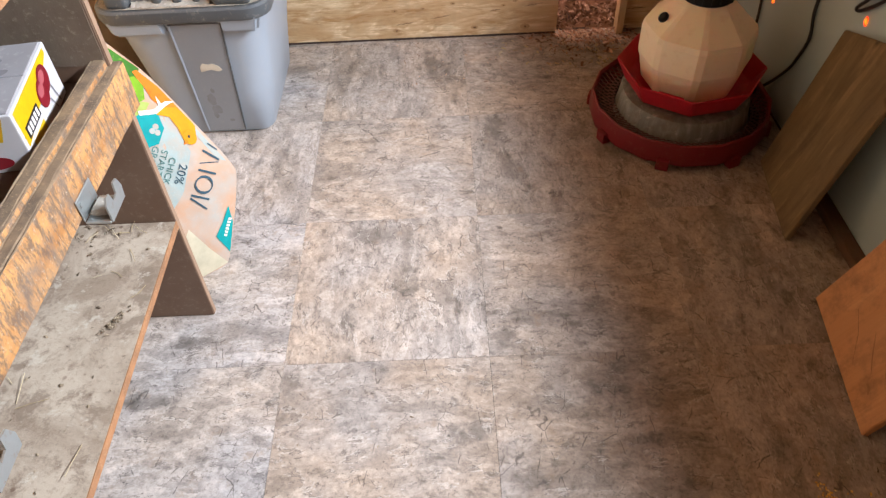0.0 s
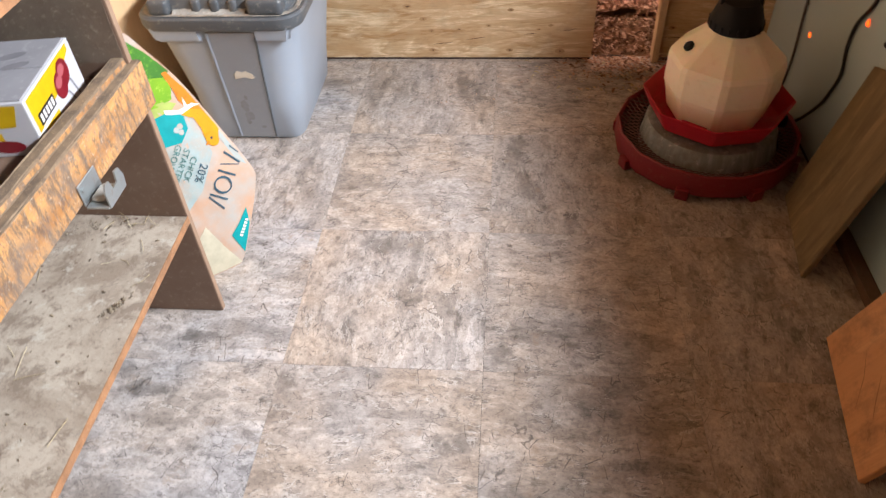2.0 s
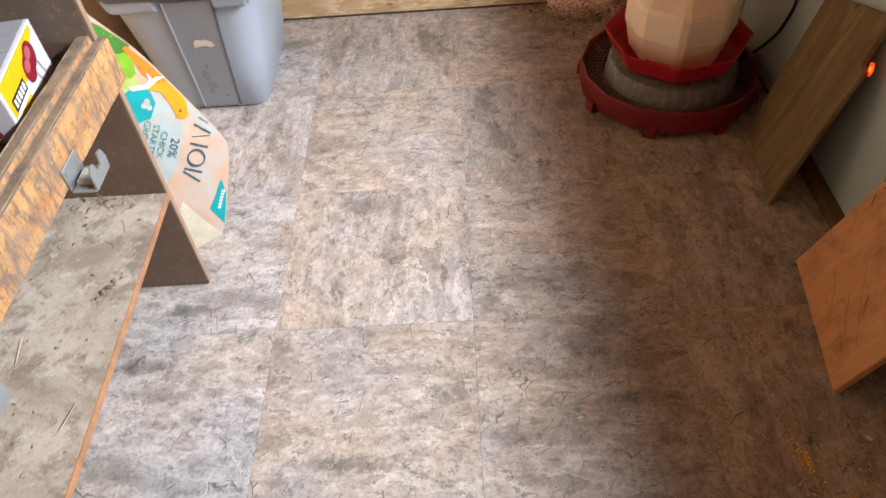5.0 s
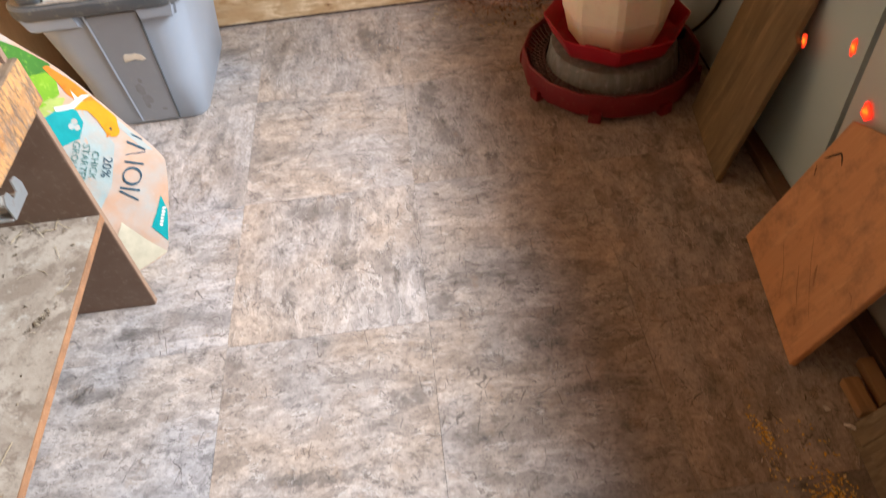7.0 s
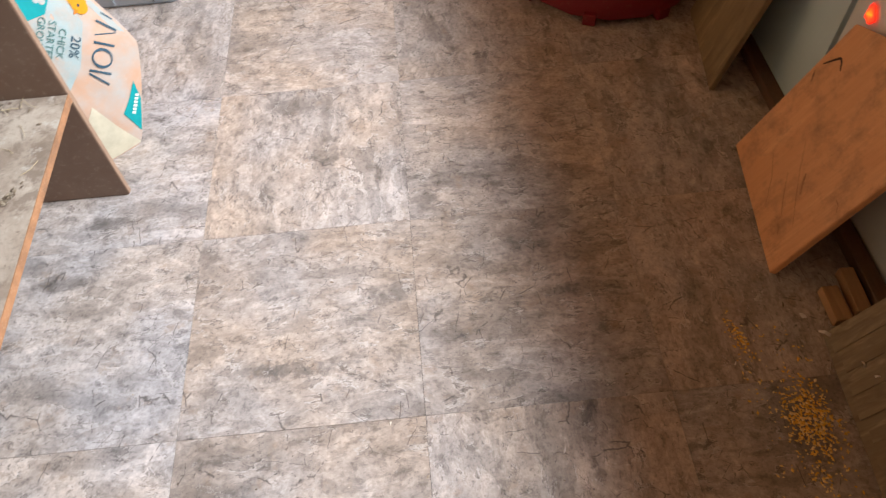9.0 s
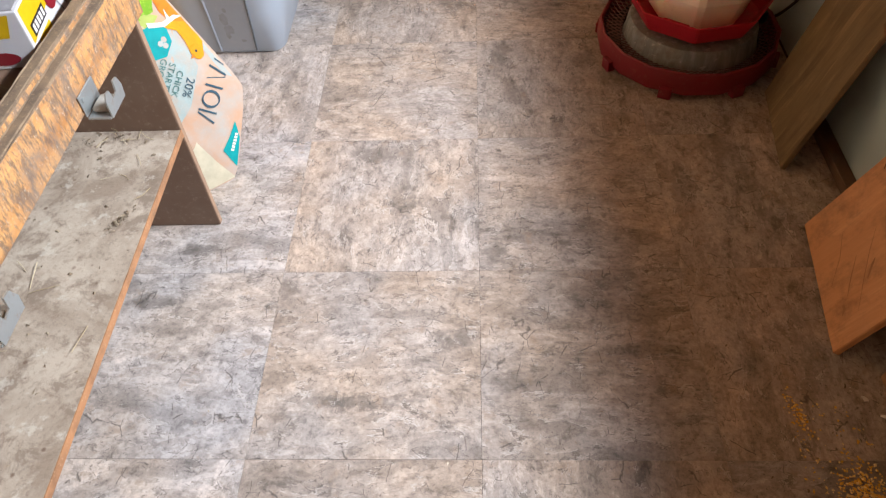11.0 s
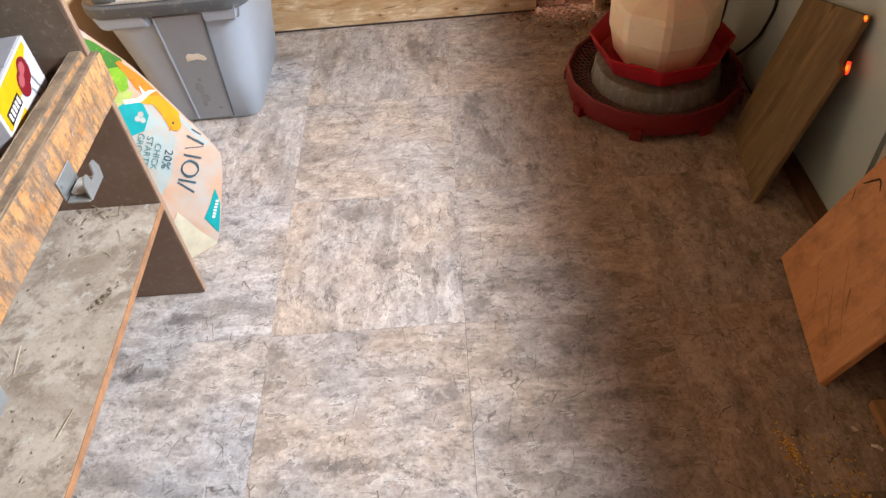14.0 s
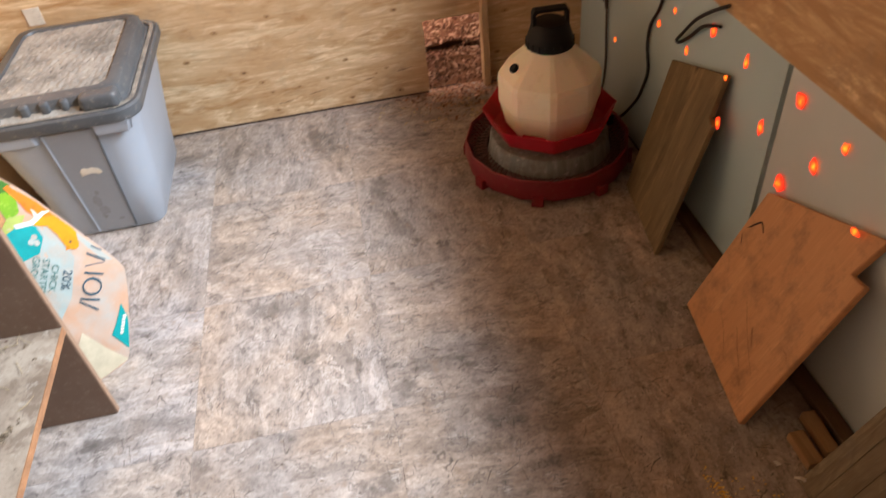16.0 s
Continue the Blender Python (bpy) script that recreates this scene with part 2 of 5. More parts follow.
    speck = voronoi(nt, wv, 60)
    sg = noise_tex(nt, wv, 11, 3, 0.5)
    sp = math_node(nt, "MULTIPLY", ramp(nt, speck, [(0.06, 1.0), (0.1, 0.0)]), ramp(nt, sg, [(0.53, 0.0), (0.6, 0.8)]))
    col = mix(nt, sp, col, (0.08, 0.06, 0.045))
    pits = math_node(nt, "MULTIPLY", ramp(nt, voronoi(nt, v, 130), [(0.12, 1.0), (0.24, 0.0)]), ramp(nt, noise_tex(nt, v, 16, 5, 0.65), [(0.54, 0.0), (0.62, 0.6)]))
    col = mix(nt, pits, col, (0.1, 0.082, 0.068))
    rgh = ramp(nt, patch, [(0.3, 0.62), (0.7, 0.44)])
    finish(nt, col, rgh, bump=math_node(nt, "ADD", leaf_tone, math_node(nt, "MULTIPLY", edges[0], -0.5)), strength=0.1, dist=0.001)
    return m


def galvanised():
    """Dull zinc sheet with faint upright runs and spots of rust."""
    m, nt = material("galvanised_steel")
    run = noise_tex(nt, coords(nt, (1, 1, 0.12)), 60, 4, 0.6)
    col = mix(nt, ramp(nt, run, [(0.4, 0.0), (0.6, 1.0)]), (0.16, 0.168, 0.155), (0.25, 0.26, 0.24))
    col = mix(nt, ramp(nt, noise_tex(nt, coords(nt), 16, 6, 0.7), [(0.48, 0.0), (0.66, 0.8)]), col, (0.15, 0.125, 0.095))
    col = mix(nt, ramp(nt, noise_tex(nt, coords(nt), 45, 5, 0.7), [(0.6, 0.0), (0.66, 0.6)]), col, (0.42, 0.41, 0.37))
    finish(nt, col, 0.6, 0.3, bump=run, strength=0.35, dist=0.002)
    return m


def shelf_material():
    """A chipboard shelf under grey dust, scuffed to brown and spotted with droppings."""
    m, nt = material("dusty_shelf")
    v = coords(nt)
    col = mix(nt, ramp(nt, noise_tex(nt, v, 7, 7, 0.68, 0.4), [(0.4, 0.0), (0.6, 1.0)]), (0.42, 0.35, 0.27), (0.26, 0.2, 0.145))
    col = mix(nt, ramp(nt, noise_tex(nt, v, 19, 8, 0.74, 0.3), [(0.5, 0.0), (0.6, 0.8)]), col, (0.19, 0.14, 0.1))
    col = mix(nt, ramp(nt, noise_tex(nt, v, 24, 6, 0.7), [(0.58, 0.0), (0.64, 0.6)]), col, (0.5, 0.45, 0.37))
    col = mix(nt, ramp(nt, noise_tex(nt, v, 120, 5, 0.75), [(0.38, 0.4), (0.46, 0.0)]), col, (0.18, 0.14, 0.1))
    sp = voronoi(nt, v, 38)
    g = noise_tex(nt, v, 9, 3, 0.5)
    col = mix(nt, math_node(nt, "MULTIPLY", ramp(nt, sp, [(0.1, 1.0), (0.17, 0.0)]), ramp(nt, g, [(0.48, 0.0), (0.56, 0.8)])), col, (0.12, 0.07, 0.045))
    finish(nt, col, 0.92, bump=noise_tex(nt, v, 70, 6, 0.75), strength=0.5, dist=0.002)
    return m


TILE = tile_material("vinyl_stone_tile", (1.0, 1.0, 1.0))
# bluer print, its cast raised further to brighten the daylit column
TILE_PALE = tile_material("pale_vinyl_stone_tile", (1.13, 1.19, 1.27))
PLY = wood("pine_plywood", (0.93, 0.74, 0.47), (0.44, 0.225, 0.075), "x", 0.95, 0.2, bands=8, face="y", flames=0.7)
PLY_SIDE = wood("smooth_plywood", (0.84, 0.57, 0.32), (0.72, 0.46, 0.24), "z", 0.0, 0.1)
PLY_RIGHT = wood("plywood_facing", (0.8, 0.55, 0.3), (0.4, 0.21, 0.08), "y", 0.9, 0.3, flames=0.95)
# for surfaces out of view, darkened to keep bounced light low
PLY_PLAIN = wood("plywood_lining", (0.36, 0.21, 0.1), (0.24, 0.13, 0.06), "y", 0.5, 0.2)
STUD = wood("pine_stud", (0.7, 0.5, 0.3), (0.55, 0.36, 0.19), "z", 0.0, 0.15)
BEAM = worn_timber()
PLANK_OLD = wood("old_plank", (0.27, 0.185, 0.085), (0.12, 0.08, 0.036), "z", 1.0, 0.45, (0.06, 0.042, 0.02), rough=0.75, bands=6)
PLANK_RED = wood("red_plywood", (0.66, 0.34, 0.15), (0.54, 0.25, 0.1), "z", 0.0, 0.6, (0.15, 0.08, 0.045), rough=0.65, bands=5)
PLANK_GREY = wood("weathered_plank", (0.26, 0.2, 0.12), (0.13, 0.09, 0.05), "z", 0.3, 0.3, rough=0.8, bands=14)
PLATE = wood("base_plate", (0.42, 0.24, 0.11), (0.3, 0.16, 0.07), "y", 0.0, 0.3)
# darker copy of the plate wood, carrying the shade at the wall's foot
PLATE_SHADED = wood("shaded_base_plate", (0.17, 0.09, 0.042), (0.09, 0.05, 0.025), "y", 0.0, 0.4)
PANEL_BROWN = speckled("brown_panel", (0.15, 0.088, 0.056), (0.19, 0.125, 0.085), (0.3, 0.23, 0.17), 0.65, 44, strength=0.1, amount=0.5)
SHELF = shelf_material()
CHIPBOARD = speckled("chipboard_edge", (0.36, 0.17, 0.075), (0.2, 0.1, 0.05), (0.46, 0.3, 0.17), 0.9, 110, strength=0.6, amount=0.85)
GREY_WALL = speckled("grey_paint", (0.42, 0.52, 0.52), (0.36, 0.44, 0.44), (0.46, 0.52, 0.5), 0.55, 12, strength=0.05, amount=0.35)
GREY_NEAR = speckled("grey_beige_paint", (0.52, 0.54, 0.51), (0.44, 0.44, 0.41), (0.56, 0.54, 0.5), 0.55, 12, strength=0.05, amount=0.35)
BIN = speckled("grey_plastic", (0.35, 0.395, 0.45), (0.3, 0.335, 0.38), (0.4, 0.42, 0.43), 0.42, 22, strength=0.06, amount=0.4)
LID = speckled("dark_grey_plastic", (0.075, 0.083, 0.09), (0.13, 0.135, 0.135), (0.38, 0.35, 0.29), 0.42, 30, strength=0.1, amount=0.5)
DUST = speckled("caked_dust", (0.4, 0.385, 0.34), (0.18, 0.175, 0.155), (0.58, 0.54, 0.46), 0.95, 40, strength=0.9, amount=0.95)
STICKER = speckled("torn_paper", (0.72, 0.66, 0.55), (0.5, 0.38, 0.25), (0.3, 0.22, 0.15), 0.8, 60)
RED = plain("red_plastic", (0.48, 0.012, 0.027), 0.4)
# darker copy of the tray's red: the ring's shade in its colour, plus dust
RED_SHADED = speckled("dusty_shaded_red_plastic", (0.2, 0.009, 0.014), (0.14, 0.012, 0.014), (0.22, 0.1, 0.07), 0.5, 30, strength=0.05, amount=0.4)
CREAM = speckled("cream_plastic", (0.92, 0.8, 0.61), (0.88, 0.74, 0.53), (0.7, 0.52, 0.33), 0.4, 14, strength=0.04, amount=0.3, Subsurface_Weight=0.35, Subsurface_Scale=0.03)
BLACK = plain("black_plastic", (0.006, 0.006, 0.006), 0.55, Specular_IOR_Level=0.25)
GALV = galvanised()
ZINC = speckled("zinc_plate", (0.4, 0.43, 0.43), (0.3, 0.31, 0.3), (0.35, 0.26, 0.18), 0.42, 50, 0.7, 0.08, 0.5)
WIRE = plain("dark_wire", (0.1, 0.035, 0.026), 0.55)
CORD = plain("black_cord", (0.012, 0.012, 0.012), 0.5)
RUST_ROPE = plain("brown_cord", (0.05, 0.035, 0.028), 0.8)
# dark brown that paints the shade of the gap under the plywood
GAP = plain("gap_shade", (0.06, 0.035, 0.025), 0.9)


def per_island(name, a, b, c, rough=0.8):
    m, nt = material(name)
    g = nt.nodes.new("ShaderNodeNewGeometry")
    col = ramp(nt, g.outputs["Random Per Island"], [(0.0, a), (0.5, b), (1.0, c)])
    n = noise_tex(nt, coords(nt, shift=False), 220, 3, 0.6)
    finish(nt, mix(nt, ramp(nt, n, [(0.3, 0.25), (0.7, 0.0)]), col, (0.1, 0.06, 0.04)), rough)
    return m


CHIPS = per_island("wood_shavings", (0.1, 0.04, 0.025), (0.36, 0.18, 0.1), (0.74, 0.5, 0.36))
GRAIN = per_island("cracked_corn", (0.78, 0.4, 0.05), (0.9, 0.58, 0.12), (0.92, 0.74, 0.36))
STRAW = per_island("straw", (0.36, 0.27, 0.14), (0.5, 0.4, 0.22), (0.6, 0.52, 0.36))
CRUMBS = per_island("crumbs", (0.1, 0.075, 0.05), (0.3, 0.22, 0.14), (0.7, 0.62, 0.5))
CHAFF = per_island("chaff", (0.09, 0.065, 0.042), (0.22, 0.165, 0.105), (0.42, 0.34, 0.23))
BAG = speckled("woven_bag", (0.46, 0.28, 0.18), (0.33, 0.36, 0.34), (0.46, 0.34, 0.26), 0.7, 56, strength=0.05, amount=0.7, Specular_IOR_Level=0.2)
BAG_BACK = plain("bag_side", (0.72, 0.66, 0.54), 0.45)
P_ORANGE = speckled("print_orange", (0.6, 0.13, 0.006), (0.6, 0.22, 0.015), (0.5, 0.09, 0.006), 0.7, 30, Specular_IOR_Level=0.2)
P_YELLOW = plain("print_yellow", (0.6, 0.26, 0.004), 0.4)
P_GREEN = speckled("print_green", (0.03, 0.11, 0.012), (0.06, 0.2, 0.015), (0.2, 0.38, 0.03), 0.7, 40, amount=0.7, Specular_IOR_Level=0.2)
P_LIME = speckled("print_lime", (0.2, 0.36, 0.012), (0.1, 0.25, 0.012), (0.36, 0.48, 0.06), 0.7, 40, amount=0.8, Specular_IOR_Level=0.2)
P_TEAL = plain("print_teal", (0.003, 0.28, 0.28), 0.4)
P_DARK = plain("print_dark", (0.045, 0.09, 0.12), 0.45)
P_TEXT = plain("print_green_text", (0.09, 0.2, 0.18), 0.45)
P_WHITE = plain("print_white", (0.68, 0.64, 0.57), 0.45, vary=0.04)
P_PALE = speckled("print_pale_blue", (0.29, 0.35, 0.33), (0.44, 0.29, 0.2), (0.36, 0.4, 0.38), 0.6, 90, Specular_IOR_Level=0.2)
CARD = plain("white_card", (0.53, 0.52, 0.53), 0.45, vary=0.04)
CARD_TOP = speckled("mottled_grey_card", (0.3, 0.29, 0.3), (0.2, 0.19, 0.195), (0.45, 0.43, 0.43), 0.35, 24)
C_YELLOW = plain("card_yellow", (0.68, 0.43, 0.006), 0.4)
C_BLACK = plain("card_black", (0.02, 0.02, 0.022), 0.4)
C_WINE = plain("card_wine_red", (0.2, 0.012, 0.02), 0.35)
C_GREY = plain("card_grey", (0.22, 0.21, 0.22), 0.45)


# emission for flat discs that stand in for orange spots of light
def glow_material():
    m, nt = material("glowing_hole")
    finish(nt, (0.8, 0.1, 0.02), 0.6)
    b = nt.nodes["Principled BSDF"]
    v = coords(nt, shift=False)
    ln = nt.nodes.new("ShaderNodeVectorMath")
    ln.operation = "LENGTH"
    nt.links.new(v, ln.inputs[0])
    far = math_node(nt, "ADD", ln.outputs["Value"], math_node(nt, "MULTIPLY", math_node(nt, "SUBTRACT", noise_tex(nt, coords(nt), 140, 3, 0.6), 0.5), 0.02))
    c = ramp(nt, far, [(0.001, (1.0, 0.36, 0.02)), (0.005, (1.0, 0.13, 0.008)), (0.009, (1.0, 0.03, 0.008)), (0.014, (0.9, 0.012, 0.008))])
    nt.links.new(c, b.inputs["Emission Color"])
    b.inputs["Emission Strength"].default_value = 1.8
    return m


GLOW = glow_material()

# ---- building helpers ----
def part(name, bm, mat, parent=None, label="", smooth=False, kind=""):
    """Links a bmesh as one mesh object, under a thing or a part where one is given."""
    me = bpy.data.meshes.new(name)
    bmesh.ops.recalc_face_normals(bm, faces=bm.faces)
    bm.to_mesh(me)
    bm.free()
    me.materials.append(mat)
    if smooth:
        for p in me.polygons:
            p.use_smooth = True
        me.set_sharp_from_angle(angle=radians(38))
    ob = new(name, me)
    ob.parent = parent
    return tagged(ob, label, kind=kind)


def thing(name, label, category, at=None, group="", kind=""):
    ob = new(name)
    ob.empty_display_size = 0.05
    if at is not None:
        ob.matrix_world = at
    return tagged(ob, label, category, group, kind)


def box_bm(x0, x1, y0, y1, z0, z1, bevel=0.0, seg=2, bm=None):
    own = bm is None
    bm = bm or bmesh.new()
    vs = [bm.verts.new((x, y, z)) for x in (x0, x1) for y in (y0, y1) for z in (z0, z1)]
    fs = [bm.faces.new([vs[i] for i in q]) for q in ((0, 1, 3, 2), (4, 6, 7, 5), (0, 4, 5, 1), (2, 3, 7, 6), (0, 2, 6, 4), (1, 5, 7, 3))]
    bmesh.ops.recalc_face_normals(bm, faces=fs)
    if bevel and own:
        bmesh.ops.bevel(bm, geom=list(bm.edges), offset=bevel, segments=seg, affect="EDGES", profile=0.6)
    return bm


def loft(loops, closed_ends=(True, True), bm=None):
    """A skin over rings of points, all with the same count."""
    bm = bm or bmesh.new()
    rows = [[bm.verts.new(p) for p in ring] for ring in loops]
    n = len(rows[0])
    for a, b in zip(rows, rows[1:]):
        for i in range(n):
            bm.faces.new((a[i], a[(i + 1) % n], b[(i + 1) % n], b[i]))
    if closed_ends[0]:
        bm.faces.new(list(reversed(rows[0])))
    if closed_ends[1]:
        bm.faces.new(rows[-1])
    return bm


def rounded_rect(x0, x1, y0, y1, r, z, k=5):
    pts = []
    for cx, cy, a0 in ((x1 - r, y1 - r, 0), (x0 + r, y1 - r, 90), (x0 + r, y0 + r, 180), (x1 - r, y0 + r, 270)):
        for i in range(k + 1):
            a = radians(a0 + 90 * i / k)
            pts.append((cx + r * math.cos(a), cy + r * math.sin(a), z))
    return pts


def ring_pts(r, z, n, turn=0.0, cx=0.0, cy=0.0):
    return [(cx + r * math.cos(radians(turn) + 2 * math.pi * i / n), cy + r * math.sin(radians(turn) + 2 * math.pi * i / n), z) for i in range(n)]


def octagon(r, cut, z, turn=0.0):
    """An octagon with corners softened by short chamfers."""
    pts = []
    c = ring_pts(r, z, 8, turn)
    for i in range(8):
        p, q, s = Vector(c[i - 1]), Vector(c[i]), Vector(c[(i + 1) % 8])
        pts += [tuple(q.lerp(p, cut)), tuple(q.lerp(s, cut))]
    return pts


def tube(points, radius, name, mat, parent=None, label="", res=6):
    """A round cord along smoothed points, as a mesh."""
    pts = [Vector(p) for p in points]
    dense = []
    for i in range(len(pts) - 1):
        p0, p1, p2, p3 = pts[max(i - 1, 0)], pts[i], pts[i + 1], pts[min(i + 2, len(pts) - 1)]
        for k in range(8):
            t = k / 8
            dense.append(0.5 * (2 * p1 + (p2 - p0) * t + (2 * p0 - 5 * p1 + 4 * p2 - p3) * t * t + (3 * p1 - p0 - 3 * p2 + p3) * t ** 3))
    dense.append(pts[-1])
    loops = []
    for i, p in enumerate(dense):
        d = (dense[min(i + 1, len(dense) - 1)] - dense[max(i - 1, 0)]).normalized()
        a = d.cross(Vector((0.31, 0.57, 0.76))).normalized()
        b = d.cross(a)
        loops.append([tuple(p + radius * (a * math.cos(2 * math.pi * j / res) + b * math.sin(2 * math.pi * j / res))) for j in range(res)])
    return part(name, loft(loops), mat, parent, label, smooth=True)


def slab(points, normal, thick, bevel=0.0015):
    """A board: a flat polygon given thickness against its normal, with eased edges."""
    bm = bmesh.new()
    front = [bm.verts.new(p) for p in points]
    back = [bm.verts.new(Vector(p) - Vector(normal).normalized() * thick) for p in points]
    bm.faces.new(front)
    bm.faces.new(list(reversed(back)))
    n = len(points)
    for i in range(n):
        bm.faces.new((front[i], back[i], back[(i + 1) % n], front[(i + 1) % n]))
    bmesh.ops.recalc_face_normals(bm, faces=bm.faces)
    bmesh.ops.bevel(bm, geom=list(bm.edges), offset=bevel, segments=2, affect="EDGES")
    return bm


def scatter(name, mat, spots, size, parent=None, flat=0.12, kind="stuff", label="", category="", curl=0.5, seed=1):
    """Many small curled flakes lying about: spots are places with a size factor."""
    rng = random.Random(seed)
    verts, faces = [], []
    for x, y, z, s in spots:
        L, W = size * s * rng.uniform(0.6, 1.6), size * s * rng.uniform(0.25, 0.6)
        m = Matrix.Translation((x, y, z)) @ Euler((rng.uniform(-curl, curl), rng.uniform(-curl, curl), rng.uniform(0, 6.3))).to_matrix().to_4x4()
        n0 = len(verts)
        up = L * rng.uniform(0.1, 0.5) * flat * 4
        for px, py, pz in ((-L, -W, 0), (0, -W, up), (L, -W * 0.6, 0), (L, W * 0.6, 0.0), (0, W, up), (-L, W, 0)):
            verts.append(tuple(m @ Vector((px / 2, py / 2, pz))))
        faces += [(n0, n0 + 1, n0 + 4, n0 + 5), (n0 + 1, n0 + 2, n0 + 3, n0 + 4)]
    me = bpy.data.meshes.new(name)
    me.from_pydata(verts, [], faces)
    me.materials.append(mat)
    ob = new(name, me)
    ob.parent = parent
    return tagged(ob, label, category, kind=kind)


def grains(name, mat, spots, size, label, category, seed=2):
    rng = random.Random(seed)
    verts, faces = [], []
    for x, y, z, s in spots:
        a, b, c = size * s * rng.uniform(0.6, 1.4), size * s * rng.uniform(0.5, 0.9), size * s * rng.uniform(0.35, 0.6)
        m = Matrix.Translation((x, y, z + c * 0.5)) @ Euler((rng.uniform(-0.4, 0.4), rng.uniform(-0.4, 0.4), rng.uniform(0, 6.3))).to_matrix().to_4x4()
        n0 = len(verts)
        for px, py, pz in ((a, 0, 0), (0, b, 0), (-a, 0, 0), (0, -b, 0), (0, 0, c), (0, 0, -c)):
            verts.append(tuple(m @ Vector((px / 2, py / 2, pz / 2))))
        for i in range(4):
            faces += [(n0 + i, n0 + (i + 1) % 4, n0 + 4), (n0 + (i + 1) % 4, n0 + i, n0 + 5)]
    me = bpy.data.meshes.new(name)
    me.from_pydata(verts, [], faces)
    me.materials.append(mat)
    return tagged(new(name, me), label, category, kind="stuff")


def text_bm(body, size, place):
    """Letters of the built-in font, each vertex carried to its place by place(x, y)."""
    cu = bpy.data.curves.new("letters", "FONT")
    cu.body, cu.size, cu.align_x, cu.align_y, cu.resolution_u = body, size, "CENTER", "CENTER", 3
    ob = bpy.data.objects.new("letters", cu)
    scene.collection.objects.link(ob)
    me = bpy.data.meshes.new_from_object(ob.evaluated_get(bpy.context.evaluated_depsgraph_get()))
    bpy.data.objects.remove(ob)
    bm = bmesh.new()
    bm.from_mesh(me)
    bpy.data.meshes.remove(me)
    for v in bm.verts:
        v.co = Vector(place(v.co.x, v.co.y))
    return bm


# ---- the room ----
X0, X1, Y0, Y1, ZC = -0.52, 1.225, -2.1, 1.238, 2.05
OPEN_X0, OPEN_X1, OPEN_Z = 0.705, 0.89, 0.247


def wall_boxes(name, boxes, mat, label):
    bm = bmesh.new()
    for b in boxes:
        box_bm(*b, bm=bm)
    return tagged(part(name, bm, mat), label, "wall", kind="structure")


wall_boxes("wall_north", [(X0 - 0.1, OPEN_X0, Y1, Y1 + 0.014, 0.004, ZC), (OPEN_X1, X1 + 0.1, Y1, Y1 + 0.014, 0.004, ZC), (OPEN_X0, OPEN_X1, Y1, Y1 + 0.014, OPEN_Z, ZC)], PLY,
           "knotty pine plywood wall with a small square pop hole")
# the unseen opening is added to hold the west fill lamp
wall_boxes("wall_west", [(X0 - 0.1, X0, Y0, Y1, 0, 0.85), (X0 - 0.1, X0, Y0, Y1, 1.31, ZC), (X0 - 0.1, X0, Y0, 0.54, 0.85, 1.31), (X0 - 0.1, X0, 1.16, Y1, 0.85, 1.31)], PLY_SIDE, "smooth pale plywood side wall with an opening added for the fill lamp")
wall_boxes("wall_south", [(X0 - 0.1, -0.38, Y0 - 0.1, Y0, 0, ZC), (0.42, X1 + 0.1, Y0 - 0.1, Y0, 0, ZC), (-0.38, 0.42, Y0 - 0.1, Y0, 1.95, ZC)], PLY_PLAIN, "unseen plywood wall with a doorway placed for the fill lamp")
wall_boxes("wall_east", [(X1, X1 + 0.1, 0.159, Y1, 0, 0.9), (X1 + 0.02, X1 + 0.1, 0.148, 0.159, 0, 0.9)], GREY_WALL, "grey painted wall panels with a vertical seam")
# out of view; sill and jambs set where the floor's shadow edge falls
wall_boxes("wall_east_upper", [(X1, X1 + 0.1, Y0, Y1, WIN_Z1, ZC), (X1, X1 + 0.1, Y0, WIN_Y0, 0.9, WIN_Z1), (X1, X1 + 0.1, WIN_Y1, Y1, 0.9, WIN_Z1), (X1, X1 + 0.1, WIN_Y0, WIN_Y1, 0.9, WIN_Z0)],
           PLY_PLAIN, "unseen plywood upper wall, its high window opening sized to shape the daylight")
wall_boxes("wall_east_near", [(X1 + 0.003, X1 + 0.1, Y0, 0.148, 0, 0.9)], GREY_NEAR, "grey beige painted wall panel beside the seam")
wall_boxes("wall_panel", [(X1 - 0.014, X1 - 0.0005, Y0, 0.9, 0.556, 0.9)], PLY_RIGHT, "knotty plywood facing board along the grey wall")
tagged(part("ceiling", box_bm(X0 - 0.1, X1 + 0.1, Y0 - 0.1, Y1 + 0.1, ZC, ZC + 0.05), PLY_PLAIN), "unseen plywood ceiling, darkened to limit bounced light", "ceiling", kind="structure")

# dark strip painted as the shaded gap under the plywood, base plate along the grey wall, stud beside the pop hole
tagged(part("trim", box_bm(X0, OPEN_X0 - 0.004, Y1 - 0.004, Y1 - 0.0005, 0.0, 0.0045), GAP), "dark strip standing in for the shaded gap under the plywood wall", "trim", kind="structure")
tagged(part("baseboard", box_bm(1.194, 1.2245, -0.33, 0.5, 0.0, 0.026, 0.003), PLATE_SHADED), "rough wooden base plate along the grey wall", "baseboard", kind="structure")
tagged(part("pop_hole_stud", box_bm(OPEN_X1 - 0.001, OPEN_X1 + 0.02, Y1 - 0.03, Y1 - 0.0005, 0.0, 0.6, 0.002), STUD), "pale pine strip beside the pop hole", "stud")

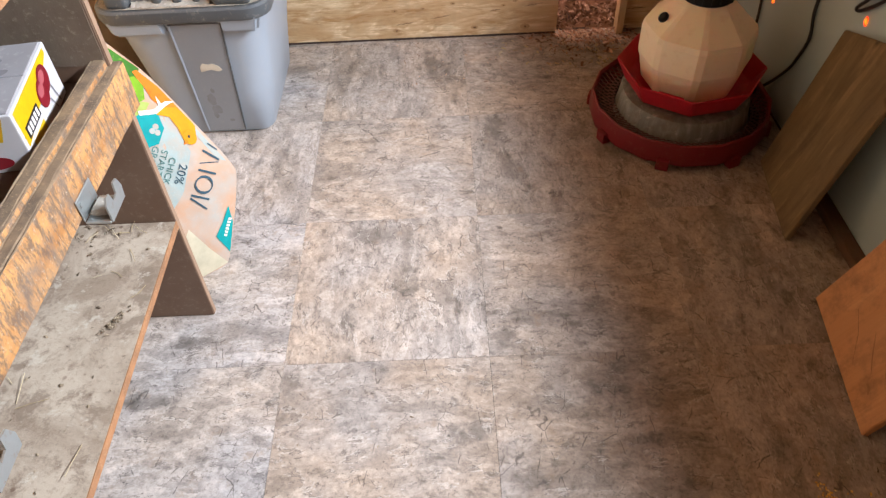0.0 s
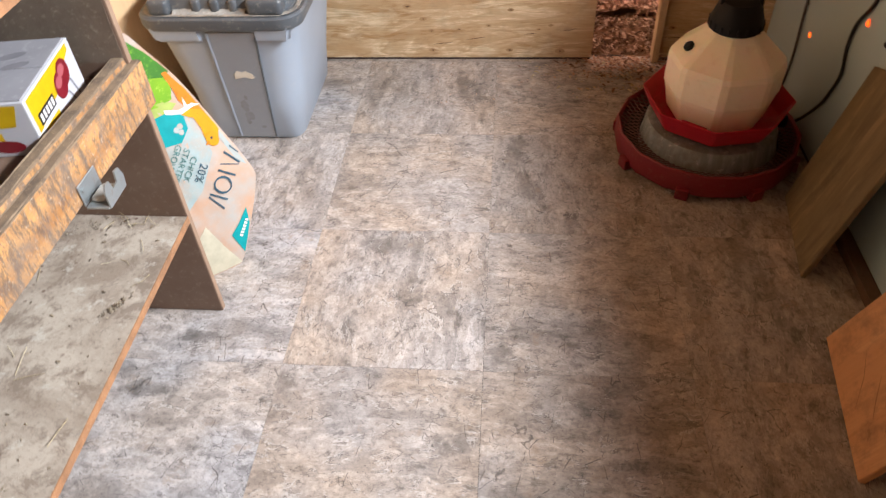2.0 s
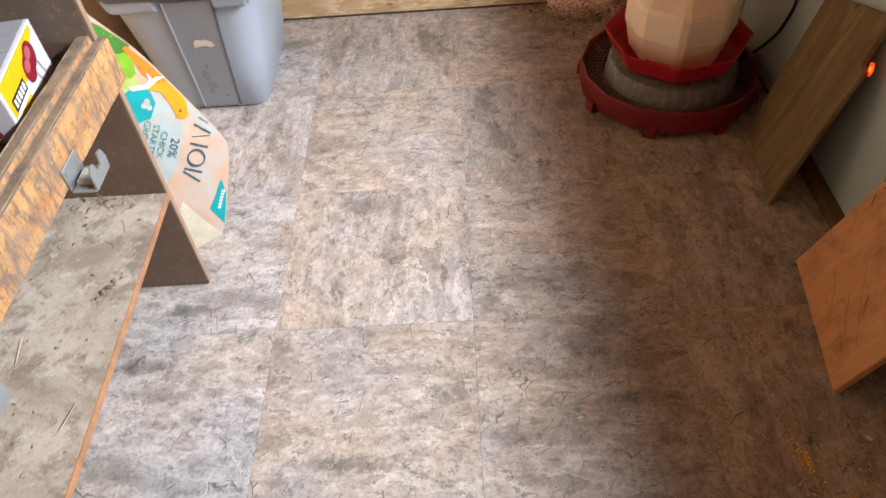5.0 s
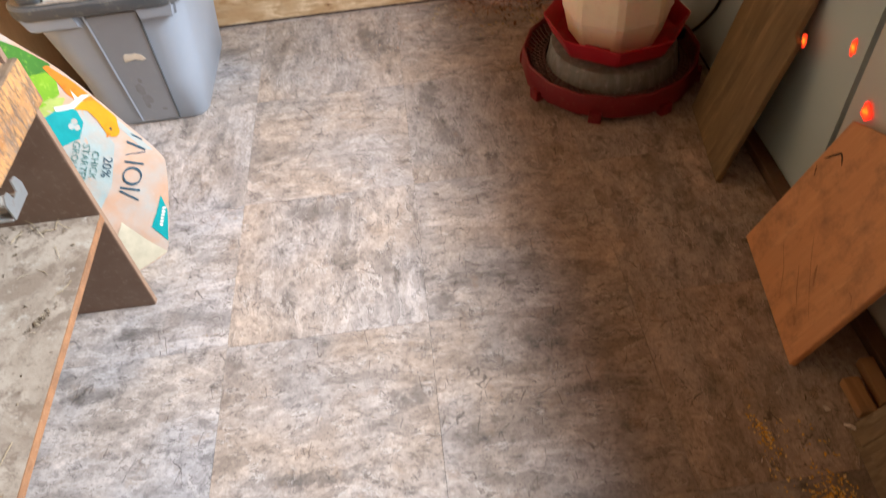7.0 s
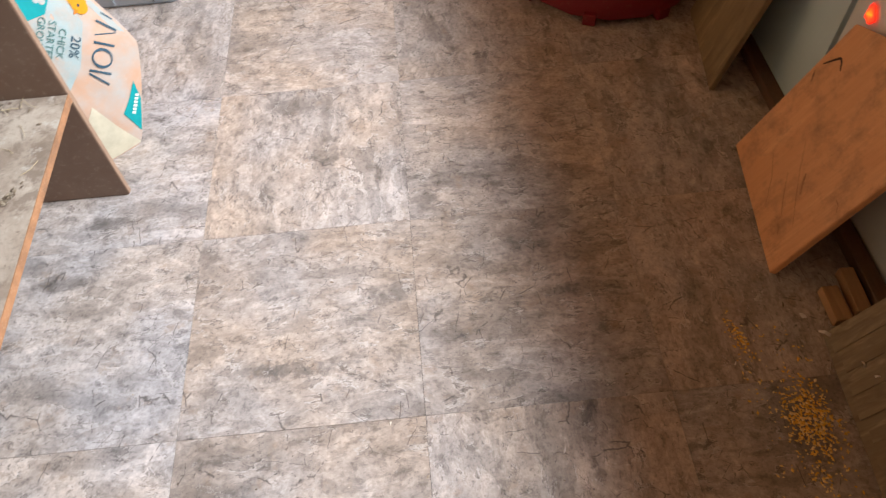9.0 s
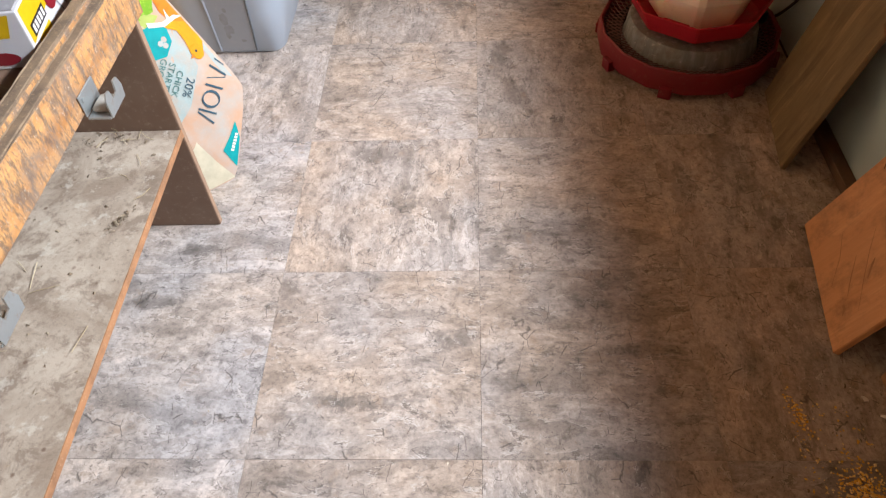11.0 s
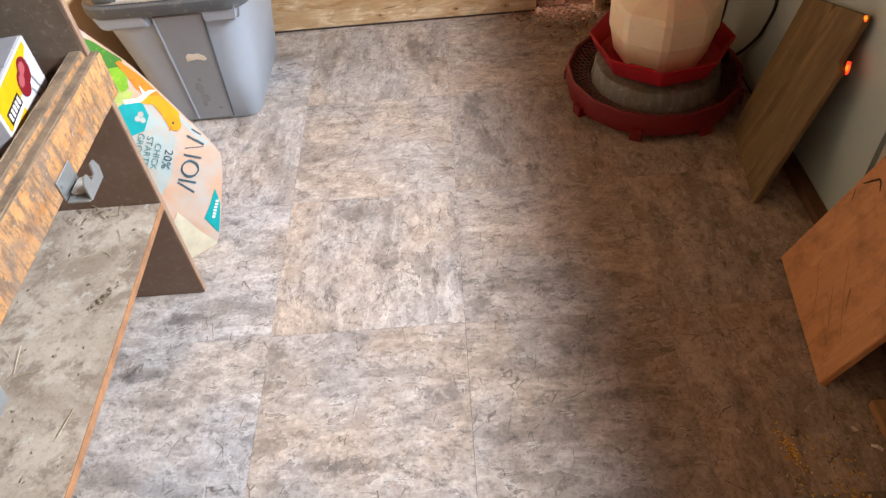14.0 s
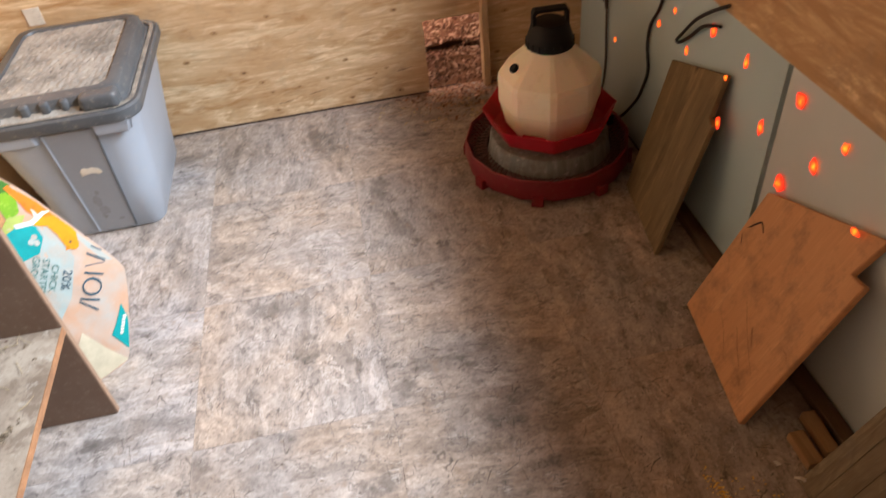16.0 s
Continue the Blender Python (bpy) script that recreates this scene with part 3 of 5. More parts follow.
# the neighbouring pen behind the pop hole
# unseen box that keeps light out of the space behind
wall_boxes("pen_wall", [(0.2, 0.25, Y1 + 0.014, 2.1, 0, 0.95), (1.5, 1.55, Y1 + 0.014, 2.1, 0, 0.95), (0.2, 1.55, 2.1, 2.15, 0, 0.95), (0.2, 1.55, Y1 + 0.014, 2.15, 0.95, 1.0)], PLY_PLAIN, "unseen plywood box closing in the neighbouring pen")


def low_heap(x, y):
    return 0.004 + 0.08 * min(1.0, max(0.0, (y - 1.256) / 0.06)) + 0.012 * noise.noise((x * 14, y * 14, 0.3))


def high_heap(x, y):
    """The crusted main heap, its front hanging over the low one."""
    return 0.112 + 0.03 * noise.noise((x * 7, 4.4, 0.3)) + 0.5 * max(0.0, y - 1.335) + 0.02 * noise.noise((x * 12, y * 12, 2.3))


def heap_sheet(name, height, y0, y1, label):
    bm = bmesh.new()
    gx, gy = 40, 24
    grid = [[bm.verts.new((0.26 + 1.2 * i / gx, y0 + (y1 - y0) * j / gy, height(0.26 + 1.2 * i / gx, y0 + (y1 - y0) * j / gy))) for j in range(gy + 1)] for i in range(gx + 1)]
    for i in range(gx):
        for j in range(gy):
            bm.faces.new((grid[i][j], grid[i + 1][j], grid[i + 1][j + 1], grid[i][j + 1]))
    return tagged(part(name, bm, CHIPS, smooth=True), label, "wood shavings", kind="stuff")


heap_sheet("bedding_floor", low_heap, Y1 + 0.016, 1.56, "low layer of pinkish wood shavings in the next pen")
heap_sheet("bedding_mound", high_heap, 1.335, 2.06, "heap of reddish wood shavings in the next pen")
rng = random.Random(5)
spots = []
for _ in range(1700):
    x, y = rng.uniform(0.6, 1.0), rng.uniform(1.255, 1.36)
    spots.append((x, y, low_heap(x, y) + rng.uniform(0.0, 0.008), rng.uniform(0.5, 1.1)))
for _ in range(3400):
    x, y = rng.uniform(0.55, 1.1), 1.335 + 0.4 * rng.random() ** 1.3
    spots.append((x, y, high_heap(x, y) + rng.uniform(-0.004, 0.012), rng.uniform(0.5, 1.2)))
scatter("loose_bedding", CHIPS, spots, 0.017, label="curled wood shavings heaped behind the pop hole", category="wood shavings", curl=0.9)
spots = []
for _ in range(620):
    r = abs(rng.gauss(0, 0.06))
    x, y = rng.gauss(0.8, 0.075), 1.235 - r
    spots.append((x, y, 0.002 + rng.uniform(0, 0.012) * max(0, 1 - r / 0.1), rng.uniform(0.4, 1.2)))
for _ in range(160):
    spots.append((rng.uniform(0.2, 1.0), 1.23 - abs(rng.gauss(0, 0.16)), 0.0025, rng.uniform(0.2, 0.6)))
scatter("spilled_shavings", CHIPS, [s for s in spots if s[1] > 0.9], 0.0135, label="wood shavings spilled on the floor below the pop hole", category="wood shavings", curl=0.35, seed=3)


rng = random.Random(17)
spots = [(rng.uniform(0.5, 0.74), 1.22 - abs(rng.gauss(0, 0.09)), 0.002, rng.uniform(0.4, 1.0)) for _ in range(45)]
spots += [(rng.gauss(0.8, 0.08), rng.uniform(1.0, 1.22), 0.006, rng.uniform(0.5, 1.2)) for _ in range(70)]
scatter("pale_shavings", STRAW, [q for q in spots if (q[0] - 0.963) ** 2 + (q[1] - 0.761) ** 2 > 0.07], 0.013, label="pale curled shavings strewn over the floor by the pop hole", category="wood shavings", curl=0.4, seed=18)

# knots and splits in the plywood
wall_n = bpy.data.objects["wall_north"]
KNOT_HALO = plain("ply_knot_halo", (0.52, 0.31, 0.14), 0.75)
KNOT_CORE = plain("ply_knot_core", (0.2, 0.1, 0.045), 0.8)


def wall_mark(name, pts, off, mat):
    bm = bmesh.new()
    bm.faces.new([bm.verts.new((x, Y1 - off, z)) for x, z in pts])
    return part(name, bm, mat, wall_n)


def blob(cx, cz, a, b, seed, n=16):
    return [(cx + a * math.cos(2 * math.pi * i / n) * (1 + 0.25 * noise.noise((math.cos(2 * math.pi * i / n), math.sin(2 * math.pi * i / n), seed))),
             cz + b * math.sin(2 * math.pi * i / n) * (1 + 0.25 * noise.noise((math.sin(2 * math.pi * i / n), 2.2, seed + math.cos(2 * math.pi * i / n))))) for i in range(n)]


for k, (x, z, r) in enumerate(((0.175, 0.136, 0.006), (0.286, 0.1, 0.004), (0.447, 0.164, 0.005), (0.605, 0.026, 0.008), (0.535, 0.1, 0.004), (0.942, 0.104, 0.006), (0.076, 0.318, 0.006), (0.24, 0.343, 0.005),
                               (0.128, 0.177, 0.007), (0.199, 0.096, 0.005), (0.379, 0.113, 0.004), (0.446, 0.03, 0.006), (0.572, 0.113, 0.004), (0.2, 0.03, 0.006), (0.62, 0.3, 0.006), (0.97, 0.24, 0.007), (1.08, 0.15, 0.006), (-0.03, 0.24, 0.006))):
    wall_mark("knot_halo", blob(x, z, r * 2.0, r * 1.1, k), 0.0003, KNOT_HALO)
    wall_mark("knot", blob(x + 0.001, z, r * (0.35 + 0.5 * (k % 3) / 2), r * 0.45, k + 40), 0.0007, KNOT_CORE)
for x0, z0, x1, z1 in ((0.31, 0.066, 0.375, 0.076), (0.49, 0.083, 0.53, 0.088), (0.6, 0.094, 0.66, 0.103), (0.2, 0.05, 0.27, 0.058), (0.92, 0.07, 0.99, 0.074)):
    n = 8
    mid = [(x0 + (x1 - x0) * i / n, z0 + (z1 - z0) * i / n + 0.002 * noise.noise((i * 0.9, x0 * 20, 1))) for i in range(n + 1)]
    wall_mark("split", [(x, z + 0.0011 * math.sin(math.pi * i / n) + 0.0001) for i, (x, z) in enumerate(mid)] + [(x, z - 0.0011 * math.sin(math.pi * i / n) - 0.0001) for i, (x, z) in reversed(list(enumerate(mid)))], 0.0008, KNOT_CORE)

# ---- nest box unit ----
PX, PY = -0.165, 0.135
unit = thing("nest_box_unit", "brown panel nest box unit with dusty shelves and a timber lip", "nest box", pose(-0.34, PY, 0))
unit_m = unit.matrix_world.inverted()


def u_part(name, bm, mat, label="", smooth=False, parent=None):
    bm.transform(unit_m)
    return part(name, bm, mat, parent or unit, label, smooth)


u_part("end_panel", box_bm(-0.515, PX, PY, PY + 0.014, 0.002, 1.12, 0.0012), PANEL_BROWN, "brown panel with a lighter front edge")
u_part("panel_dust", box_bm(-0.512, PX - 0.003, PY - 0.0012, PY - 0.0003, 0.6, 1.1), speckled("tan_dust", (0.15, 0.108, 0.075), (0.22, 0.17, 0.122), (0.33, 0.27, 0.2), 0.95, 46, strength=0.5, amount=0.7), "tan dust clinging to the upper panel")
# strip of lighter brown along the panel's front edge
u_part("panel_edge", box_bm(PX + 0.0002, PX + 0.0018, PY + 0.001, PY + 0.013, 0.004, 1.115), speckled("panel_edge_brown", (0.3, 0.19, 0.12), (0.2, 0.12, 0.08), (0.4, 0.28, 0.19), 0.7, 60))


def skew_shelf(z0, z1, xf0, xf1, y0, y1, mat, edge, name):
    bm = bmesh.new()
    pts = [(-0.515, y1), (xf1, y1), (xf0, y0), (-0.515, y0)]
    loft([[(x, y, z0) for x, y in pts], [(x, y, z1) for x, y in pts]], bm=bm)
    bmesh.ops.bevel(bm, geom=list(bm.edges), offset=0.001, segments=1, affect="EDGES")
    s = u_part(name, bm, mat)
    bm = bmesh.new()
    e = [(xf1, y1), (xf1 + 0.0015, y1), (xf0 + 0.0015, y0), (xf0, y0)]
    loft([[(x, y, z0 + 0.001) for x, y in e], [(x, y, z1 + 0.0003) for x, y in e]], bm=bm)
    u_part("shelf_edge", bm, edge, "raw chipboard edge", parent=s)
    return s


skew_shelf(0.259, 0.275, -0.151, -0.163, -0.78, PY - 0.001, SHELF, CHIPBOARD, "shelf")
# dark brown here stands in for the shade behind the lip boards
skew_shelf(0.558, 0.573, -0.172, -0.192, -0.78, PY - 0.001, PANEL_BROWN, CHIPBOARD, "shelf")
skew_shelf(0.785, 0.8, -0.15, -0.165, -0.78, PY - 0.001, SHELF, CHIPBOARD, "shelf")
u_part("back_panel", box_bm(-0.519, -0.5155, -0.78, PY, 0.004, 1.1), PANEL_BROWN)


def rough_bar(x0, x1, y0, y1, z0, z1, seed, n=60, wob=0.0011):
    """A sawn bar along y with chewed, uneven edges."""
    loops = []
    for i in range(n + 1):
        y = y0 + (y1 - y0) * i / n
        def w(k):
            return wob * noise.noise((k * 7.7 + seed, y * 34, seed * 1.3)) + wob * 0.6 * noise.noise((k * 3.1, y * 110, seed))
        c = 0.003
        ring = [(x0 + c, z0), (x1 - c, z0), (x1, z0 + c), (x1, z0 + (z1 - z0) * 0.5), (x1, z1 - c), (x1 - c, z1), (x0 + c, z1), (x0, z1 - c), (x0, z0 + c)]
        loops.append([(x + w(k), y + (0.002 * noise.noise((k, seed, 2)) if i in (0, n) else 0), z + w(k + 20) + 0.02 * (y1 - y) * 0.9) for k, (x, z) in enumerate(ring)])
    return loft(loops)


u_part("lip_board", rough_bar(-0.167, -0.149, -0.78, 0.148, 0.517, 0.597, 1.0), BEAM, "worn orange lip board, blackened along its top", True)
u_part("lip_backing", rough_bar(-0.188, -0.168, -0.78, 0.146, 0.513, 0.607, 2.0), BEAM, "", True)


GRIME = speckled("black_grime", (0.22, 0.15, 0.09), (0.08, 0.058, 0.042), (0.44, 0.29, 0.16), 0.95, 110, strength=0.6, amount=0.7)
u_part("grime", rough_bar(-0.1672, -0.1496, -0.779, 0.147, 0.5955, 0.5985, 1.0), GRIME, "black grime along the top")
u_part("grime", rough_bar(-0.1882, -0.1682, -0.779, 0.145, 0.6055, 0.6085, 2.0), GRIME, "black grime along the top")


def perch_bracket(y, drop=0.0):
    """A galvanised U-shaped rail bracket screwed to the lip board."""
    z0 = 0.514 + 0.018 * (0.148 - y) - drop
    base = u_part("bracket", box_bm(-0.1485, -0.146, y - 0.026, y + 0.026, z0 + 0.002, z0 + 0.036, 0.0008, 1), ZINC, "galvanised steel perch bracket")
    u_part("bracket_floor", box_bm(-0.146, -0.112, y - 0.028, y + 0.028, z0 - 0.001, z0 + 0.002, 0.0006, 1), ZINC, parent=base)
    bm = bmesh.new()
    prof = [(-0.026, 0.0), (0.026, 0.0), (0.03, 0.018), (0.024, 0.034), (0.012, 0.036), (0.009, 0.02), (-0.004, 0.018), (-0.008, 0.034), (-0.018, 0.036), (-0.026, 0.026)]
    loft([[(-0.112, y + a, z0 + b) for a, b in prof], [(-0.1095, y + a, z0 + b) for a, b in prof]], bm=bm)
    u_part("bracket_front", bm, ZINC, parent=base)
    u_part("screw", loft([[(-0.1455 + h, y - 0.018 + 0.004 * math.cos(a * 0.785), z0 + 0.026 + 0.004 * math.sin(a * 0.785)) for a in range(8)] for h in (0.0, 0.0015)]), ZINC, parent=base)
    u_part("debris", box_bm(-0.142, -0.117, y - 0.018, y + 0.016, z0 + 0.002, z0 + 0.012, 0.004, 1), DUST, "caked dust and droppings", parent=base)


perch_bracket(-0.1)
perch_bracket(-0.475, 0.012)

# dust, chaff and straw on the shelves
rng = random.Random(9)
spots = [(rng.uniform(-0.42, -0.17), rng.uniform(-0.7, 0.12), 0.2765, rng.uniform(0.3, 1.0)) for _ in range(110)]
spots += [(-0.205 + 0.5 * (q + 0.1) + rng.gauss(0, 0.005), q, 0.278, rng.uniform(0.3, 0.9)) for q in (rng.gauss(-0.1, 0.014) for _ in range(55))]
spots += [(rng.gauss(-0.3, 0.03), rng.gauss(0.11, 0.012), 0.278, rng.uniform(0.4, 1.1)) for _ in range(24)]
scatter("shelf_chaff", CHAFF, spots, 0.008, label="dry chaff and droppings on the dusty shelf", category="chaff", curl=0.3, seed=11)


def stalks(name, spots, label, seed):
    rng = random.Random(seed)
    bm = bmesh.new()
    for x, y, z, L in spots:
        a, tilt = rng.uniform(0, 6.3), rng.uniform(-0.15, 0.15)
        d = Vector((math.cos(a), math.sin(a), tilt)) * L / 2
        s = Vector((-math.sin(a), math.cos(a), 0)) * 0.0005
        u = Vector((0, 0, 0.0005))
        p = Vector((x, y, z + abs(d.z)))
        bend = Vector((rng.uniform(-0.1, 0.1) * L, rng.uniform(-0.1, 0.1) * L, 0))
        loft([[tuple(p + q + o) for o in (s, u, -s, -u)] for q in (-d, bend, d)], bm=bm)
    return tagged(part(name, bm, STRAW), label, "straw", kind="stuff")


stalks("straw_bits", [(rng.uniform(-0.4, -0.18), rng.uniform(-0.5, 0.12), 0.277, rng.uniform(0.015, 0.06)) for _ in range(14)] + [(rng.gauss(-0.26, 0.03), rng.gauss(0.11, 0.012), 0.278, 0.03) for _ in range(8)],
       "loose straw stalks on the lower shelf", 4)
stalks("straw_wisps", [(rng.uniform(-0.48, -0.3), rng.uniform(-0.02, 0.12), 0.575, rng.uniform(0.04, 0.09)) for _ in range(25)], "straw wisps on the upper nest floor", 6)

# ---- carton of glasses on the upper shelf ----
ang = math.degrees(math.atan2(0.18, -0.026)) - 90
carton = thing("carton", "white cardboard carton with yellow bands and wine glass pictures", "box", pose(-0.204, -0.075, 0.574, 0, 0, ang))
CL, CD, CH = 0.185, 0.24, 0.084


def c_part(name, bm, mat, label=""):
    return part(name, bm, mat, carton, label)


c_part("carton_body", box_bm(-CD, 0, 0, CL, 0, CH, 0.002), CARD)
c_part("top_flap", box_bm(-CD + 0.004, -0.004, 0.004, CL * 0.5 - 0.001, CH, CH + 0.002, 0.0006, 1), CARD_TOP, "grey printed top flap")
c_part("top_flap", box_bm(-CD + 0.004, -0.004, CL * 0.5 + 0.001, CL - 0.004, CH, CH + 0.002, 0.0006, 1), CARD_TOP)


def flat_poly(pts, place, step=0.0):
    bm = bmesh.new()
    f = bm.faces.new([bm.verts.new((x, y, 0)) for x, y in pts])
    if step:
        bmesh.ops.triangulate(bm, faces=[f])
        for _ in range(4):
            long = [e for e in bm.edges if e.calc_length() > step]
            if not long:
                break
            bmesh.ops.subdivide_edges(bm, edges=long, cuts=1)
            bmesh.ops.triangulate(bm, faces=[g for g in bm.faces if len(g.verts) > 3])
    for v in bm.verts:
        v.co = Vector(place(v.co.x, v.co.y))
    return bm


def ell(cx, cy, a, b, turn=0.0, n=20):
    c, s = math.cos(radians(turn)), math.sin(radians(turn))
    return [(cx + a * math.cos(2 * math.pi * i / n) * c - b * math.sin(2 * math.pi * i / n) * s, cy + a * math.cos(2 * math.pi * i / n) * s + b * math.sin(2 * math.pi * i / n) * c) for i in range(n)]


def on_side(off):
    return lambda x, y: (off, x, y)


def on_front(off):
    return lambda x, y: (x, -off, y)


def on_top(off):
    return lambda x, y: (x, y, CH + 0.002 + off)


for face, w0, w1, sgn in ((on_side, 0.0, CL, 1), (on_front, -CD, 0.0, 1)):
    def q(a):
        return w0 + (w1 - w0) * a
    if face is on_side:
        c_part("yellow_band", flat_poly([(q(0.04), 0.03), (q(0.5), 0.042), (q(0.93), CH - 0.012), (q(0.93), CH - 0.003), (q(0.04), CH - 0.003)], face(0.0004)), C_YELLOW)
        c_part("black_bar", flat_poly([(q(0.1), 0.034), (q(0.42), 0.034), (q(0.42), 0.052), (q(0.1), 0.052)], face(0.0008)), C_BLACK, "black name bar")
        for k in range(5):
            a = 0.125 + k * 0.058
            c_part("name_mark", flat_poly([(q(a), 0.037), (q(a + 0.036), 0.037), (q(a + 0.036), 0.049), (q(a), 0.049)], face(0.0012)), P_WHITE)
        c_part("yellow_label", flat_poly([(q(0.13), 0.012), (q(0.42), 0.012), (q(0.42), 0.026), (q(0.13), 0.026)], face(0.0004)), C_YELLOW)
        c_part("print_line", flat_poly([(q(0.15), 0.008), (q(0.42), 0.008), (q(0.42), 0.012), (q(0.15), 0.012)], face(0.0006)), C_BLACK)
        for gxx, gz in ((0.7, 0.056), (0.6, 0.046)):
            c_part("glass_picture", flat_poly(ell(q(gxx), gz, 0.021, 0.02, 10), face(0.0008 + gxx * 0.001)), C_WINE, "dark red wine glass picture")
            c_part("glass_rim", flat_poly(ell(q(gxx) - 0.004, gz + 0.006, 0.012, 0.008, 10), face(0.0011 + gxx * 0.001)), plain("glass_print", (0.42, 0.1, 0.11), 0.3))
            c_part("glass_stem", flat_poly([(q(gxx) + 0.012, gz - 0.018), (q(gxx) + 0.016, gz - 0.018), (q(gxx) + 0.028, 0.006), (q(gxx) + 0.024, 0.006)], face(0.0009)), C_GREY)
    else:
        c_part("yellow_band", flat_poly([(q(0.05), CH * 0.5), (q(0.9), CH * 0.56), (q(0.95), CH - 0.004), (q(0.05), CH - 0.004)], face(0.0004)), C_YELLOW)
        c_part("black_bar", flat_poly([(q(0.3), 0.044), (q(0.72), 0.044), (q(0.72), 0.06), (q(0.3), 0.06)], face(0.0008)), C_BLACK)
        for k in range(5):
            a = 0.34 + k * 0.074
            c_part("name_mark", flat_poly([(q(a), 0.047), (q(a + 0.05), 0.047), (q(a + 0.05), 0.057), (q(a), 0.057)], face(0.0012)), P_WHITE)
        c_part("yellow_label", flat_poly([(q(0.45), 0.026), (q(0.8), 0.026), (q(0.8), 0.038), (q(0.45), 0.038)], face(0.0004)), C_YELLOW)
        c_part("glass_picture", flat_poly(ell(q(0.8), 0.016, 0.024, 0.01), face(0.0008)), C_WINE)
for gx_, gy_ in ((-0.06, 0.13), (-0.045, 0.1), (-0.12, 0.05)):
    c_part("print_mark", flat_poly(ell(gx_, gy_, 0.02, 0.009, 25), on_top(0.0005)), C_GREY)

# ---- feed bag leaning beside the nest boxes ----
BAG_N = Vector((0.586, -0.73, 0.351)).normalized()
BAG_U = Vector((0.78, 0.626, 0.0)).normalized()
BAG_V = BAG_N.cross(BAG_U).normalized()
if BAG_V.z < 0:
    BAG_V = -BAG_V
BAG_O = Vector((-0.159, 0.274, 0.004))
OUT = [(-0.135, 0.0), (-0.05, -0.002), (0.0, 0.0), (0.05, 0.075), (0.098, 0.165), (0.103, 0.205), (0.072, 0.3), (0.026, 0.43), (-0.02, 0.515), (-0.05, 0.553), (-0.13, 0.56), (-0.21, 0.53), (-0.235, 0.4), (-0.215, 0.2), (-0.17, 0.05)]
BC = (-0.06, 0.27)


def smooth_outline(pts, k=4):
    out = []
    n = len(pts)
    for i in range(n):
        p0, p1, p2, p3 = (Vector(pts[(i + d) % n]) for d in (-1, 0, 1, 2))
        for j in range(k):
            t = j / k
            q = 0.5 * (2 * p1 + (p2 - p0) * t + (2 * p0 - 5 * p1 + 4 * p2 - p3) * t * t + (3 * p1 - p0 - 3 * p2 + p3) * t ** 3)
            out.append((q.x, q.y))
    return out


RIM = smooth_outline(OUT)


def rim_reach(u, v):
    """How far out between the bag's centre (0) and its seam (1) a point lies."""
    a = math.atan2(v - BC[1], u - BC[0])
    best = 1.0
    n = len(RIM)
    for i in range(n):
        x0, y0 = RIM[i][0] - BC[0], RIM[i][1] - BC[1]
        x1, y1 = RIM[(i + 1) % n][0] - BC[0], RIM[(i + 1) % n][1] - BC[1]
        dx, dy = math.cos(a), math.sin(a)
        den = dx * (y1 - y0) - dy * (x1 - x0)
        if abs(den) < 1e-9:
            continue
        r = (x0 * (y1 - y0) - y0 * (x1 - x0)) / den
        s = (x0 * dy - y0 * dx) / den
        if r > 0 and -1e-6 <= s <= 1 + 1e-6:
            best = r
            break
    return min(1.0, math.hypot(u - BC[0], v - BC[1]) / best)


def bag_at(u, v, lift=0.0, side=1):
    s = rim_reach(u, v)
    crease = 0.0035 * noise.noise((u * 22, v * 9, 3.1)) + 0.0025 * noise.noise((u * 50 + v * 30, v * 34, 7.7))
    w = (0.026 * (1 - s ** 2.6) + crease * (1 - s ** 6)) if side > 0 else -(0.1 * (1 - s ** 3) + crease)
    return BAG_O + BAG_U * u + BAG_V * v + BAG_N * (w + lift - 0.012)


bag = thing("feed_bag", "printed cream feed bag leaning beside the nest boxes", "feed bag", Matrix.Translation(BAG_O))
bag_m = bag.matrix_world.inverted()


def b_part(name, bm, mat, label="", smooth=True, parent=None):
    bm.transform(bag_m)
    return part(name, bm, mat, parent or bag, label, smooth)


def bag_skin(side):
    bm = bmesh.new()
    rings = 14
    rows = []
    for k in range(rings + 1):
        s = k / rings
        if k == 0:
            rows.append([bm.verts.new(bag_at(BC[0], BC[1], 0, side))])
            continue
        rows.append([bm.verts.new(bag_at(BC[0] + (x - BC[0]) * s, BC[1] + (y - BC[1]) * s, 0, side)) for x, y in RIM])
    n = len(RIM)
    for i in range(n):
        bm.faces.new((rows[0][0], rows[1][i], rows[1][(i + 1) % n]))
        for a, b in zip(rows[1:], rows[2:]):
            bm.faces.new((a[i], b[i], b[(i + 1) % n], a[(i + 1) % n]))
    return bm


body = b_part("bag_front", bag_skin(1), BAG)
b_part("bag_back", bag_skin(-1), BAG_BACK)


def print_on(name, pts, mat, lift=0.0008, label=""):
    return b_part(name, flat_poly(pts, lambda u, v: bag_at(u, v, lift), 0.02), mat, label, parent=body)


RD = Vector((-0.65, -0.76)).normalized()
UPD = Vector((0.76, -0.65)).normalized()


def bag_text(name, body_text, size, cu, cv, mat):
    def place(x, y):
        p = Vector((cu, cv)) + RD * x + UPD * y
        return bag_at(p.x, p.y, 0.0022)
    return b_part(name, text_bm(body_text, size, place), mat, smooth=False, parent=body)


print_on("sky_print", [(-0.2, 0.2), (-0.09, 0.15), (-0.02, 0.2), (0.03, 0.27), (0.02, 0.36), (-0.15, 0.4)], P_PALE, 0.0004)
